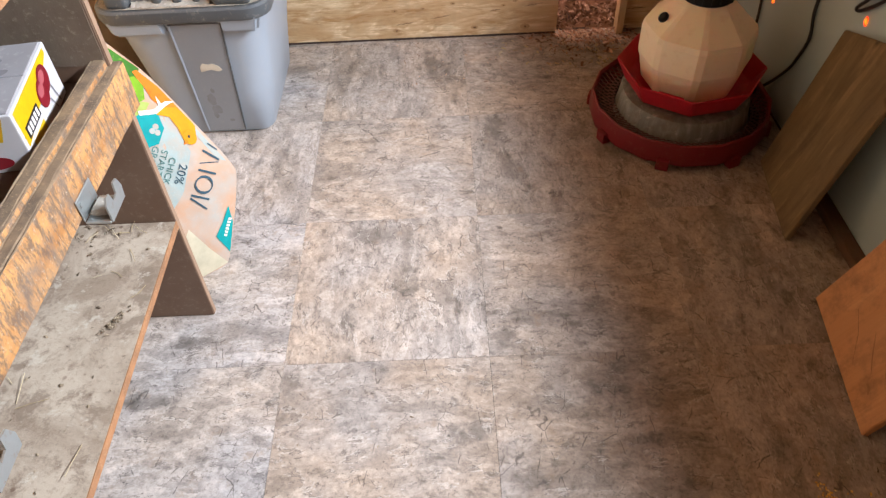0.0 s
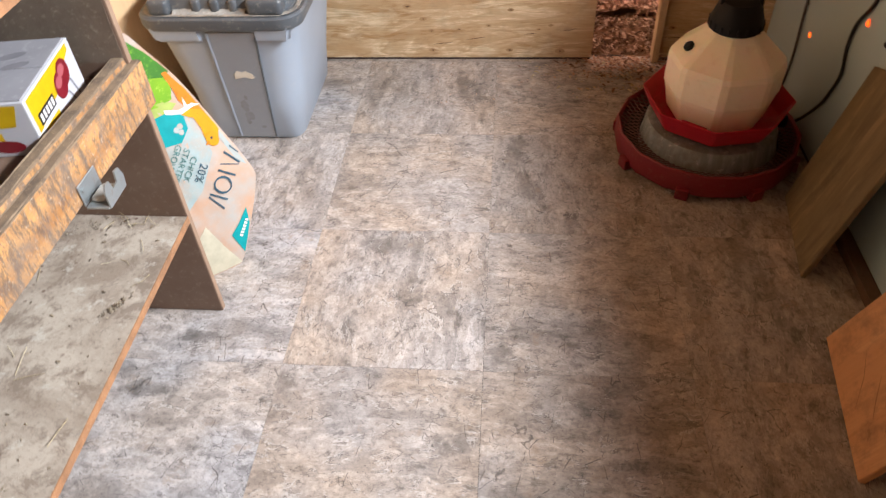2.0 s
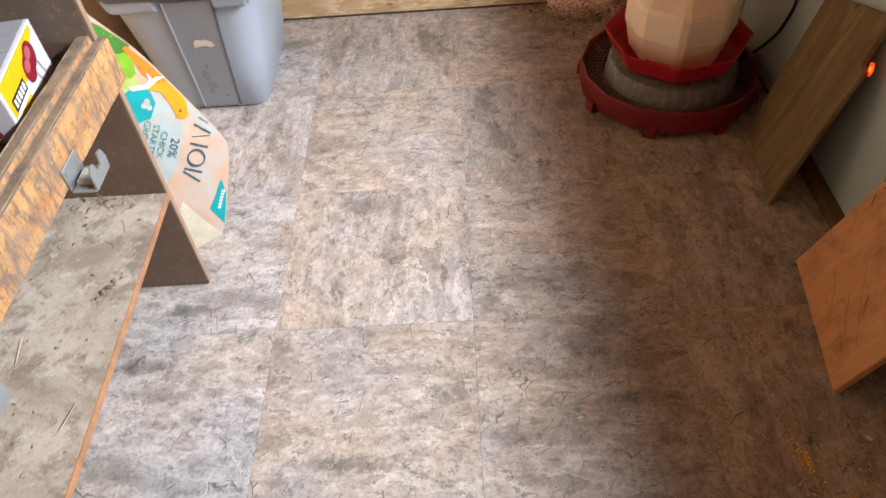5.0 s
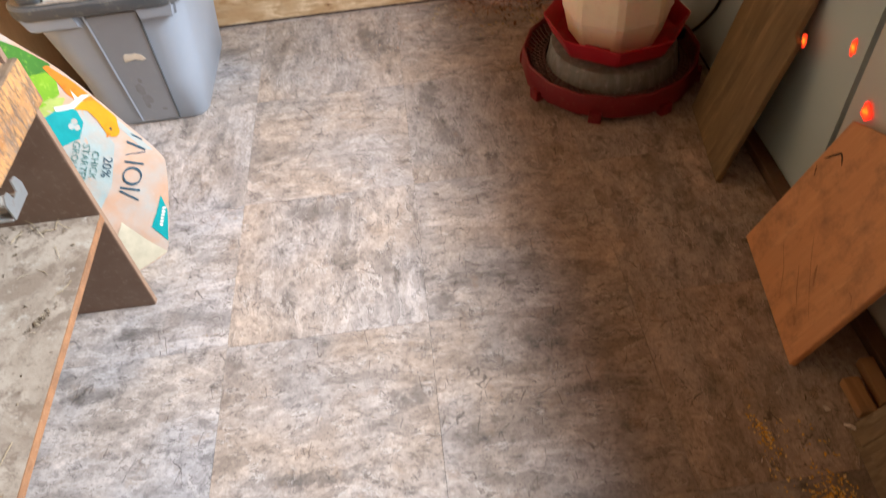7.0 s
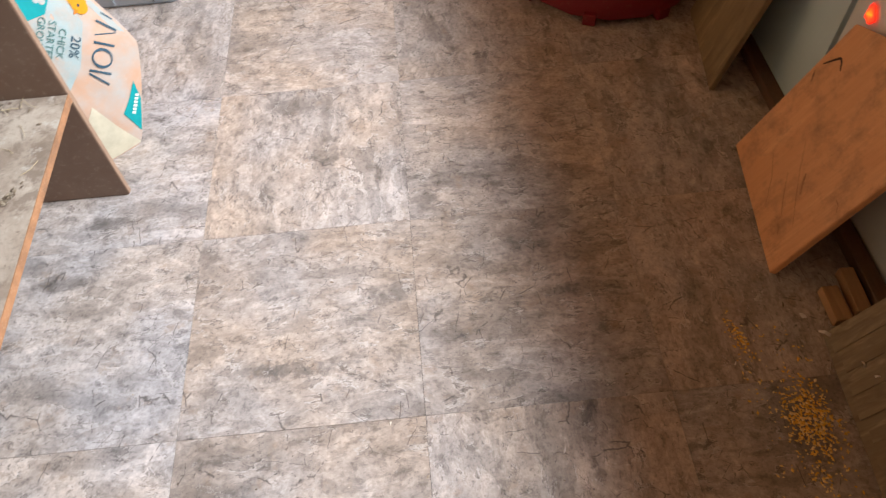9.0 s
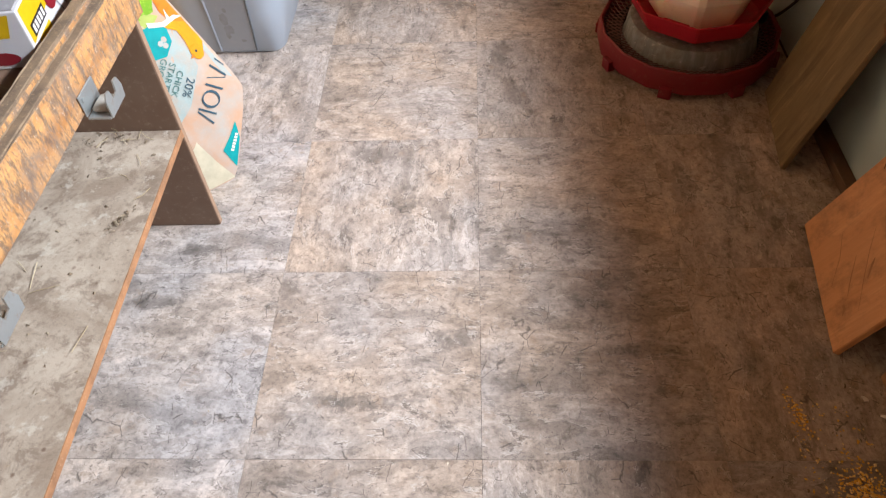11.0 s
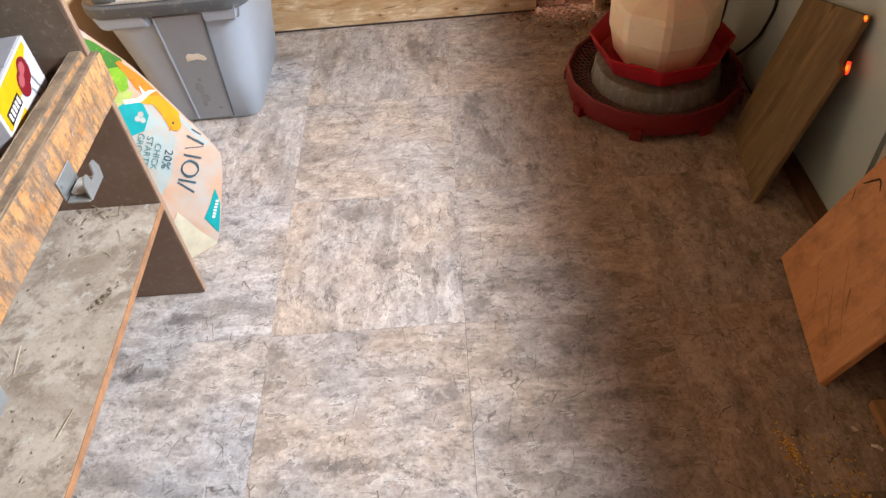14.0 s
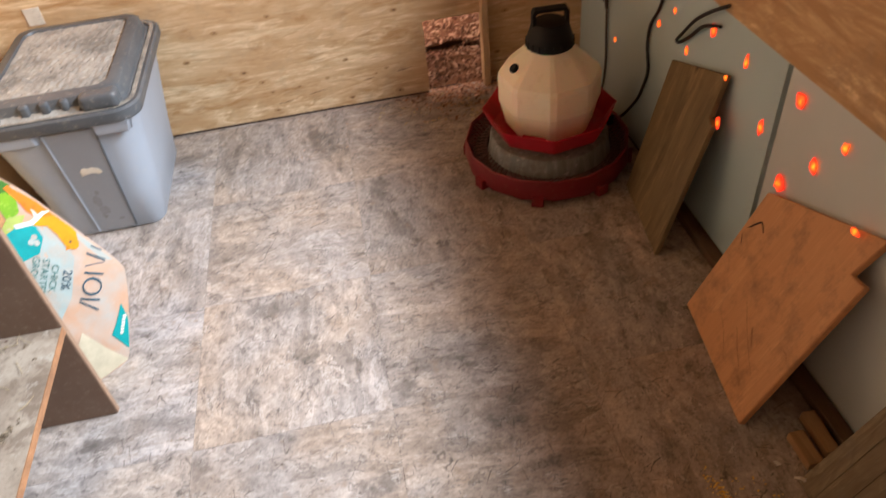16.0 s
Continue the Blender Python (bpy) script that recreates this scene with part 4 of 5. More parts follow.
print_on("field_print", [(-0.06, 0.43), (0.0, 0.44), (0.012, 0.455), (-0.02, 0.505), (-0.052, 0.54), (-0.16, 0.545), (-0.2, 0.44)], P_GREEN, 0.0008, "dark green field picture")
print_on("leaf_print", [(-0.1, 0.4), (-0.04, 0.395), (-0.006, 0.4), (0.004, 0.425), (-0.004, 0.446), (-0.04, 0.455), (-0.12, 0.46), (-0.15, 0.42)], P_LIME, 0.0012)
print_on("stem_print", [(-0.1, 0.372), (-0.03, 0.37), (0.0, 0.39), (-0.02, 0.402), (-0.1, 0.402)], plain("print_pale_green", (0.36, 0.42, 0.1), 0.4), 0.001)
print_on("band_print", [(0.094, 0.215), (0.066, 0.3), (0.022, 0.428), (-0.022, 0.508), (-0.028, 0.503), (0.012, 0.425), (0.046, 0.33), (0.076, 0.23)], P_PALE, 0.0005)
print_on("top_tape", [(-0.048, 0.55), (-0.052, 0.536), (-0.2, 0.522), (-0.2, 0.535), (-0.13, 0.557)], P_YELLOW, 0.0014, "yellow sewn top tape")
print_on("chick_wing", [(0.056, 0.335), (0.030, 0.41), (0.006, 0.455), (-0.004, 0.455), (0.004, 0.42), (0.006, 0.395), (0.016, 0.375), (0.030, 0.35)], P_ORANGE, 0.0016, "orange chick picture")
print_on("chick_body", [(0.060, 0.325), (0.045, 0.36), (0.010, 0.375), (0.000, 0.365), (0.022, 0.35), (0.028, 0.325), (0.028, 0.305), (0.038, 0.293), (0.056, 0.293), (0.064, 0.31)], P_YELLOW, 0.0019)
print_on("chick_head", ell(0.042, 0.297, 0.014, 0.017, 20), P_YELLOW, 0.0022)
print_on("chick_eye", ell(0.0405, 0.299, 0.0026, 0.003, 0, 10), C_BLACK, 0.0028)
print_on("chick_bill", [(0.032, 0.298), (0.023, 0.289), (0.035, 0.288)], P_ORANGE, 0.0026)
print_on("swoosh", [(-0.03, 0.386), (0.0, 0.376), (0.03, 0.38), (0.046, 0.372), (0.03, 0.372), (0.002, 0.366), (-0.03, 0.376)], P_WHITE, 0.0024)
print_on("swoosh", [(0.012, 0.372), (0.016, 0.398), (0.022, 0.37)], P_WHITE, 0.0024)
print_on("teal_badge", [(-0.06, 0.376), (-0.014, 0.38), (0.004, 0.364), (0.002, 0.335), (-0.022, 0.312), (-0.07, 0.316), (-0.085, 0.345)], P_TEAL, 0.0016, "teal badge")
for cx, cy in ((-0.012, 0.345), (-0.022, 0.34), (-0.014, 0.333)):
    print_on("badge_mark", ell(cx, cy, 0.006, 0.006, 0, 12), P_PALE, 0.0024)
print_on("corner_tag", [(0.056, 0.124), (0.03, 0.098), (0.002, 0.076), (0.018, 0.024), (0.036, 0.055), (0.052, 0.085)], P_TEAL, 0.0014, "teal maker's tag")
for k in range(6):
    p = Vector((0.045, 0.092)) + RD * (k * 0.0075 - 0.004)
    print_on("tag_mark", [tuple(p + RD * a + UPD * b) for a, b in ((-0.0025, -0.004), (0.0025, -0.004), (0.0025, 0.004), (-0.0025, 0.004))], P_WHITE, 0.0022)
# the maker's name as plain strokes
NAME_AT = Vector((0.033, 0.204))
for a, w, t in ((-0.07, 0.003, 0.3), (-0.052, 0.0045, 0.25), (-0.036, 0.002, -0.3), (-0.016, 0.0045, 0.0), (0.04, 0.0045, 0.0), (0.054, 0.004, 0.35)):
    p = NAME_AT + RD * a
    hh = 0.021 if a > -0.06 else 0.012
    print_on("name_stroke", [tuple(p + RD * (x + y * t) + UPD * y) for x, y in ((-w / 2, -hh), (w / 2, -hh), (w / 2, hh), (-w / 2, hh))], P_DARK, 0.0018)
for a, up, rx, ry in ((0.012, 0.0, 0.02, 0.021),):
    p = NAME_AT + RD * a + UPD * up
    outer = [p + RD * (rx * math.cos(i * math.pi / 12)) + UPD * (ry * math.sin(i * math.pi / 12)) for i in range(24)]
    bm = bmesh.new()
    ins = [p + RD * (rx * 0.72 * math.cos(i * math.pi / 12)) + UPD * (ry * 0.86 * math.sin(i * math.pi / 12)) for i in range(24)]
    A = [bm.verts.new(bag_at(q.x, q.y, 0.002)) for q in outer]
    B = [bm.verts.new(bag_at(q.x, q.y, 0.002)) for q in ins]
    for i in range(24):
        bm.faces.new((A[i], A[(i + 1) % 24], B[(i + 1) % 24], B[i]))
    b_part("name_stroke", bm, P_DARK, parent=body)
print_on("bottom_gusset", [(-0.045, 0.122), (-0.02, 0.055), (0.004, 0.004), (-0.02, 0.003), (-0.05, 0.002), (-0.1, 0.004), (-0.12, 0.05)], plain("bag_gusset", (0.56, 0.5, 0.36), 0.6), 0.0012, "plain cream bottom gusset")
bag_text("printed_number", "20%", 0.026, -0.01, 0.238, P_DARK)
bag_text("printed_word", "CHICK", 0.019, -0.028, 0.255, P_TEXT)
bag_text("printed_word", "STARTER", 0.019, -0.042, 0.268, P_TEXT)
bag_text("printed_word", "GROWER", 0.019, -0.056, 0.28, P_TEXT)

# ---- grey storage tote ----
tote = thing("storage_tote", "grey plastic storage tote with a dusty dark grey lid", "storage bin", pose(-0.26, 0.93, 0))
TX, TY = -0.26, 0.93
BX0, BX1, BY0, BY1 = -0.4 - TX, -0.128 - TX, 0.782 - TY, 1.165 - TY
RX0, RX1, RY0, RY1, RZ = -0.448 - TX, -0.06 - TX, 0.7 - TY, 1.205 - TY, 0.4


def tote_ring(f, z, grow=0.0, r=0.07):
    return rounded_rect(BX0 + (RX0 - BX0) * f - grow, BX1 + (RX1 - BX1) * f + grow, BY0 + (RY0 - BY0) * f - grow, BY1 + (RY1 - BY1) * f + grow, r, z, 6)


part("tote_body", loft([tote_ring(0.0, 0.006, -0.012, 0.03), tote_ring(0.0, 0.0, -0.006, 0.035), tote_ring(0.01, 0.008, 0.0, 0.04), tote_ring(0.3, 0.14), tote_ring(0.62, 0.28), tote_ring(0.78, 0.345), tote_ring(0.86, 0.372, 0.003), tote_ring(0.9, 0.385, 0.006)]),
     BIN, tote, smooth=True)


def front_y(z):
    f = z / 0.43
    return BY0 + (RY0 - BY0) * f


def front_panel(x0b, x1b, x0t, x1t, z0, z1, proud, name, mat, label="", ease=0.002):
    bm = loft([[(x0b, front_y(z0) - proud, z0), (x1b, front_y(z0) - proud, z0), (x1b, front_y(z0) + 0.01, z0), (x0b, front_y(z0) + 0.01, z0)],
               [(x0t, front_y(z1) - proud, z1), (x1t, front_y(z1) - proud, z1), (x1t, front_y(z1) + 0.01, z1), (x0t, front_y(z1) + 0.01, z1)]])
    bmesh.ops.bevel(bm, geom=list(bm.edges), offset=ease, segments=3, affect="EDGES")
    return part(name, bm, mat, tote, label, True)


def fx(frac, z):
    f = z / 0.43
    a, b = BX0 + (RX0 - BX0) * f, BX1 + (RX1 - BX1) * f
    return a + (b - a) * frac


# the recess's shade and its dark crease are put into these colours
front_panel(fx(0.36, 0.012), fx(0.72, 0.012), fx(0.4, 0.36), fx(0.73, 0.36), 0.012, 0.36, 0.004, "front_rib", speckled("grey_plastic_shaded", (0.27, 0.285, 0.305), (0.22, 0.23, 0.245), (0.33, 0.33, 0.32), 0.42, 22, strength=0.06, amount=0.4), "moulded front rib, recess shade put into its darker grey")
front_panel(fx(0.355, 0.012), fx(0.372, 0.012), fx(0.395, 0.36), fx(0.41, 0.36), 0.012, 0.36, 0.008, "rib_edge", BIN)
front_panel(fx(0.715, 0.012), fx(0.722, 0.012), fx(0.725, 0.36), fx(0.732, 0.36), 0.012, 0.36, 0.006, "rib_edge", LID)
front_panel(fx(0.72, 0.33), fx(0.97, 0.33), fx(0.71, 0.384), fx(0.985, 0.384), 0.332, 0.384, 0.012, "handle_lug", BIN, ease=0.009)
front_panel(fx(0.03, 0.33), fx(0.38, 0.33), fx(0.015, 0.384), fx(0.37, 0.384), 0.332, 0.384, 0.012, "handle_lug", BIN, ease=0.009)
bm = bmesh.new()
z_s = 0.222
pts = [(fx(a, z_s), b) for a, b in ((0.5, -0.004), (0.505, 0.012), (0.53, 0.022), (0.57, 0.018), (0.6, 0.021), (0.645, 0.012), (0.66, 0.0), (0.63, -0.004), (0.58, 0.002))]
loft([[(x, front_y(z_s + dz) - 0.0056, z_s + dz) for x, dz in pts], [(x, front_y(z_s + dz) - 0.0048, z_s + dz) for x, dz in pts]], bm=bm)
part("torn_label", bm, STICKER, tote, "torn remains of a paper label")

lid = part("lid", loft([tote_ring(0.93, 0.372, 0.002), tote_ring(0.93, 0.37, 0.01, 0.055), tote_ring(0.93, 0.378, 0.014, 0.06), tote_ring(0.93, 0.398, 0.014, 0.06), tote_ring(0.93, 0.403, 0.01, 0.06), tote_ring(0.93, 0.401, -0.012, 0.05),
                        tote_ring(0.93, 0.404, -0.016, 0.05), tote_ring(0.93, 0.436, -0.024, 0.045), tote_ring(0.93, 0.442, -0.032, 0.04), tote_ring(0.93, 0.443, -0.052, 0.035), tote_ring(0.93, 0.436, -0.056, 0.03)]),
           LID, tote, "dark grey lid edge caked with dust", True)
bm = bmesh.new()
g = 90
ax0, ax1, ay0, ay1 = RX0 + 0.045, RX1 - 0.045, RY0 + 0.045, RY1 - 0.045


def dusty(x, y):
    ribs = 0.0012 * max(0.0, math.sin((x * 0.9 - y * 0.3) * 230)) * (1 if math.sin(y * 150) > -0.4 else 0)
    return 0.4365 + ribs + 0.0028 * abs(noise.noise((x * 55, y * 55, 1))) + 0.0024 * noise.noise((x * 130, y * 130, 4))


gr = [[bm.verts.new((ax0 + (ax1 - ax0) * i / g, ay0 + (ay1 - ay0) * j / g, dusty(ax0 + (ax1 - ax0) * i / g, ay0 + (ay1 - ay0) * j / g))) for j in range(g + 1)] for i in range(g + 1)]
for i in range(g):
    for j in range(g):
        bm.faces.new((gr[i][j], gr[i + 1][j], gr[i + 1][j + 1], gr[i][j + 1]))
part("lid_field", bm, DUST, lid, "pale caked dust on the lid", True)
bm = loft([tote_ring(0.93, 0.4045, 0.004, 0.055), tote_ring(0.93, 0.4048, -0.008, 0.05)], (False, False))
part("rim_dust", bm, speckled("patchy_dust", (0.34, 0.3, 0.24), (0.12, 0.115, 0.105), (0.54, 0.49, 0.4), 0.95, 80, strength=0.4, amount=1.0), lid, "pale dust along the rim", True)
# the latch recess in the lid's front, caked with dust, and its moulded ribs
bm = bmesh.new()
lx0, lx1, ly0, ly1 = RX0 + 0.085, RX0 + 0.265, RY0 + 0.004, RY0 + 0.03
ledge = [[bm.verts.new((lx0 + (lx1 - lx0) * i / 40, ly0 + (ly1 - ly0) * j / 10, 0.4035 + 0.016 * (j / 10) ** 2 + 0.0025 * noise.noise((i * 0.7, j * 0.7, 5.0)))) for j in range(11)] for i in range(41)]
for i in range(40):
    for j in range(10):
        bm.faces.new((ledge[i][j], ledge[i + 1][j], ledge[i + 1][j + 1], ledge[i][j + 1]))
part("ledge_dust", bm, DUST, lid, "thick pale dust in the latch recess", True)
for a, b in ((0.34, 0.4), (0.46, 0.52), (0.58, 0.63)):
    x0, x1 = RX0 + (RX1 - RX0) * a, RX0 + (RX1 - RX0) * b
    part("lid_notch", box_bm(x0, x1, RY0 + 0.018, RY0 + 0.036, 0.405, 0.436, 0.008, 3), LID, lid, smooth=True)
for a, b in ((0.075, 0.21), (0.7, 0.925)):
    x0, x1 = RX0 + (RX1 - RX0) * a, RX0 + (RX1 - RX0) * b
    part("lid_corner", box_bm(x0, x1, RY0 + 0.004, RY0 + 0.05, 0.402, 0.4415, 0.014, 4), LID, lid, smooth=True)
TOTE_DIRT = speckled("brown_dirt", (0.25, 0.258, 0.268), (0.2, 0.19, 0.178), (0.27, 0.275, 0.28), 0.9, 160)
for k, (f, z, w, h) in enumerate(((0.5, 0.125, 0.011, 0.02), (0.515, 0.09, 0.013, 0.016), (0.49, 0.07, 0.006, 0.012), (0.62, 0.05, 0.007, 0.005), (0.53, 0.155, 0.005, 0.008))):
    ring = [(fx(f, z) + w * (1 + 0.5 * noise.noise((i * 0.9, k, 1.0))) * math.cos(math.pi * i / 8), z + h * (1 + 0.5 * noise.noise((i * 0.9, k, 7.0))) * math.sin(math.pi * i / 8)) for i in range(16)]
    bm = bmesh.new()
    bm.faces.new([bm.verts.new((x, front_y(q) - 0.0045, q)) for x, q in ring])
    part("dirt_spot", bm, TOTE_DIRT, tote)
tab = part("paper_scrap", box_bm(-0.41, -0.365, 1.2335, 1.2375, 0.425, 0.475, 0.001, 1), STICKER)
tagged(tab, "small pale scrap of paper on the plywood wall", "paper scrap")

# ---- drinker on its heated base ----
DX, DY = 0.961, 0.735


def lathe(profile, n, turn=0.0):
    return loft([ring_pts(r, z, n, turn) for r, z in profile], (False, False))


stand = thing("drinker_stand", "red plastic ring stand with wire mesh under the drinker", "stand", pose(DX, DY, 0))
SX, SY = 0.002, 0.026


def oct_ring(profile):
    """An octagonal band with rounded corners at the feet."""
    return loft([[(x + SX, y + SY, z) for x, y, z in octagon(r, 0.27, z, -22.5)] for r, z in profile], (False, False))


part("ring", oct_ring([(0.222, 0.012), (0.245, 0.014), (0.248, 0.03), (0.245, 0.072), (0.241, 0.075), (0.235, 0.07), (0.228, 0.03), (0.222, 0.012)]), RED_SHADED, stand, smooth=True)
for k in range(8):
    a = radians(22.5 + 45 * k)
    bm = box_bm(-0.016, 0.016, -0.012, 0.01, 0.0, 0.03, 0.003)
    bm.transform(Matrix.Translation((SX, SY, 0)) @ Matrix.Rotation(a, 4, "Z") @ Matrix.Translation((0.228, 0, 0)) @ Matrix.Rotation(radians(90), 4, "Z"))
    part("foot", bm, RED_SHADED, stand)
bm = bmesh.new()
NA = 76


def wire_seg(p, q, r=0.0017):
    p, q = Vector(p), Vector(q)
    d = (q - p).normalized()
    a = d.cross(Vector((0, 0, 1))).normalized() * r
    b = Vector((0, 0, r))
    loft([[tuple(p + o) for o in (a, b, -a, -b)], [tuple(q + o) for o in (a, b, -a, -b)]], (False, False), bm)


def mesh_pt(row, a):
    """A knot of the mesh, between the heater's drum and the octagonal band."""
    r = 0.172 + 0.054 * row / 5
    return (r * math.cos(a) + SX * row / 5, r * math.sin(a) + SY * row / 5, 0.064)


for k in range(5):
    for i in range(NA):
        a0 = 2 * math.pi * (i + 0.5 * (k % 2)) / NA
        for d in (-0.5, 0.5):
            wire_seg(mesh_pt(k, a0), mesh_pt(k + 1, a0 + d * 2 * math.pi / NA))
part("wire_mesh", bm, WIRE, stand, "brown diamond wire mesh")
# near-black disc gives the mesh holes their shade
part("litter_pan", loft([ring_pts(0.226, 0.018, 48, 0, SX, SY), ring_pts(0.226, 0.024, 48, 0, SX, SY)]), speckled("mesh_shade", (0.02, 0.014, 0.011), (0.035, 0.022, 0.016), (0.07, 0.045, 0.03), 0.9, 60, strength=0.6), stand, "near-black disc standing in for the shade under the mesh")

base = thing("heated_base", "round galvanised steel heated base, dull and dusty", "heater base", pose(DX, DY, 0))
part("drum", lathe([(0.15, 0.0255), (0.168, 0.0255), (0.171, 0.034), (0.171, 0.05), (0.168, 0.056), (0.162, 0.1), (0.157, 0.109), (0.14, 0.113), (0.0001, 0.113)], 72), GALV, base, smooth=True)
part("seam", box_bm(0.158, 0.166, -0.004, 0.004, 0.07, 0.112, 0.001), GALV, base)
part("plug_socket", box_bm(0.15, 0.2, 0.02, 0.06, 0.068, 0.1, 0.006), BLACK, base)

drinker = thing("poultry_drinker", "cream octagonal plastic poultry drinker with red tray and black cap", "poultry drinker", pose(DX, DY, 0.1235, 0, 0, 10))
TURN8 = 22.5


def octo(profile, ends=(True, True), cut=0.05):
    return loft([octagon(r, cut, z, TURN8) for r, z in profile], ends)


part("tray", octo([(0.115, -0.01), (0.13, -0.008), (0.156, 0.006), (0.178, 0.05), (0.182, 0.06), (0.179, 0.061), (0.173, 0.053), (0.152, 0.018), (0.13, 0.01)], cut=0.03), RED, drinker, "red octagonal drinking tray")
jug = part("jug", octo([(0.112, 0.013), (0.12, 0.02), (0.133, 0.077), (0.138, 0.09), (0.138, 0.155), (0.134, 0.168), (0.06, 0.234), (0.05, 0.236)], cut=0.09), CREAM, drinker, "cream translucent octagonal tank")
for k in (0, 4):
    a = radians(TURN8 + 22.5 + 45 * k)
    bm = box_bm(-0.032, 0.032, -0.003, 0.004, 0.012, 0.034, 0.002)
    bm.transform(Matrix.Rotation(a, 4, "Z") @ Matrix.Translation((0.122, 0, 0)) @ Matrix.Rotation(radians(90), 4, "Z"))
    part("tray_clip", bm, RED, drinker)
cap = part("cap", lathe([(0.055, 0.233), (0.06, 0.237), (0.06, 0.256), (0.057, 0.262), (0.048, 0.29), (0.04, 0.299), (0.0001, 0.301)], 40), BLACK, drinker, "black ribbed cap with a carrying handle", True)
for k in range(20):
    a = 2 * math.pi * k / 20
    bm = box_bm(0.056, 0.0625, -0.002, 0.002, 0.237, 0.256, 0.001, 1)
    bm.transform(Matrix.Rotation(a, 4, "Z"))
    part("rib", bm, BLACK, cap)
bm = loft([[(0.008 * math.cos(t) * 0 + x, y + s, z) for s in (-0.012, 0.012)] + [(x2, y + s, z2) for s in (0.012, -0.012)] for x, y, z, x2, z2, t in
           [(-0.046, 0, 0.262, -0.037, 0.262, 0), (-0.046, 0, 0.302, -0.037, 0.298, 0), (-0.04, 0, 0.311, -0.033, 0.303, 0), (0.04, 0, 0.311, 0.033, 0.303, 0), (0.046, 0, 0.302, 0.037, 0.298, 0), (0.046, 0, 0.262, 0.037, 0.262, 0)]])
bm.transform(Matrix.Translation((0, 0, 0.022)) @ Matrix.Rotation(radians(-14), 4, "Z"))
part("handle", bm, BLACK, cap, smooth=True)
# black stopper on one sloping face of the tank
stop_dir = radians(TURN8 + 22.5 * 5 + 45 * 1)
bm = loft([ring_pts(0.0125, 0.0, 14), ring_pts(0.0125, 0.007, 14), ring_pts(0.009, 0.01, 14)])
bm.transform(Matrix.Translation((0.098 * math.cos(stop_dir), 0.098 * math.sin(stop_dir), 0.193)) @ Matrix.Rotation(stop_dir, 4, "Z") @ Matrix.Rotation(radians(40), 4, "Y"))
part("stopper", bm, BLACK, drinker, "black rubber stopper", True)

# ---- boards leaning on the grey wall ----
def leaning(name, pts, thick, mat, label):
    p = [Vector(q) for q in pts]
    nrm = (p[1] - p[0]).cross(p[-1] - p[0]).normalized()
    if nrm.x > 0:
        nrm = -nrm
    o = p[0]
    ax_y = (p[-1] - p[0]).normalized()
    ax_z = nrm.cross(ax_y).normalized()
    if ax_z.z < 0:
        ax_z = -ax_z
    m = Matrix((( nrm.x, ax_y.x, ax_z.x, o.x), (nrm.y, ax_y.y, ax_z.y, o.y), (nrm.z, ax_y.z, ax_z.z, o.z), (0, 0, 0, 1)))
    local = [Vector((0.0, q.y, q.z)) for q in (m.inverted() @ w for w in p)]
    bm = slab(local, (1, 0, 0), thick)
    lift = Matrix.Translation((0, 0, max(0.0, -min((m @ v.co).z for v in bm.verts))))
    ob = part(name, bm, mat)
    ob.matrix_world = lift @ m
    return tagged(ob, label, "board", "boards leaning on the wall")


leaning("leaning_plank", [(1.086, 0.28, 0.0), (1.176, 0.288, 0.34), (1.178, 0.31, 0.347), (1.201, 0.318, 0.44), (1.199, 0.578, 0.35), (1.124, 0.556, 0.0)], 0.012, PLANK_OLD, "old brown notched plank leaning on the grey wall")
leaning("leaning_plywood", [(1.046, -0.204, 0.0), (1.186, -0.212, 0.338), (1.19, -0.176, 0.331), (1.212, -0.19, 0.412), (1.206, 0.102, 0.294), (1.088, 0.11, 0.0)], 0.014, PLANK_RED, "reddish notched plywood offcut leaning on the grey wall")
offcut = bpy.data.objects["leaning_plywood"]
MARK = plain("dark_knot", (0.05, 0.022, 0.012), 0.8)
SCUFF = plain("brown_scuff", (0.38, 0.185, 0.08), 0.75)


def stroke(pts, wide, up, mat, name, label=""):
    """A ragged tapering mark along a few points on the board."""
    line = []
    for (y0, z0), (y1, z1) in zip(pts, pts[1:]):
        line += [(y0 + (y1 - y0) * k / 5, z0 + (z1 - z0) * k / 5) for k in range(5)]
    line.append(pts[-1])
    n = len(line) - 1
    a, b = [], []
    for k, (y, z) in enumerate(line):
        q0, q1 = Vector(line[max(0, k - 1)]), Vector(line[min(n, k + 1)])
        d = (q1 - q0).normalized()
        w = wide * (0.12 + math.sin(math.pi * (0.08 + 0.84 * k / n))) * (0.75 + 0.8 * abs(noise.noise((y * 160, z * 160, 3.0))))
        a.append((y - d.y * w, z + d.x * w))
        b.append((y + d.y * w * 0.8, z - d.x * w * 0.8))
    bm = bmesh.new()
    va, vb = [[bm.verts.new((up, y, z)) for y, z in e] for e in (a, b)]
    for k in range(n):
        bm.faces.new((va[k], va[k + 1], vb[k + 1], vb[k]))
    return part(name, bm, mat, offcut, label)


stroke([(0.308, 0.237), (0.297, 0.255), (0.288, 0.268), (0.282, 0.272)], 0.0028, 0.0007, MARK, "knot", "dark hooked knot")
stroke([(0.288, 0.271), (0.276, 0.269), (0.262, 0.26)], 0.0022, 0.0008, MARK, "knot", "dark hooked knot")
stroke([(0.311, 0.219), (0.304, 0.212), (0.296, 0.204)], 0.0016, 0.0007, MARK, "knot", "dark hooked knot")
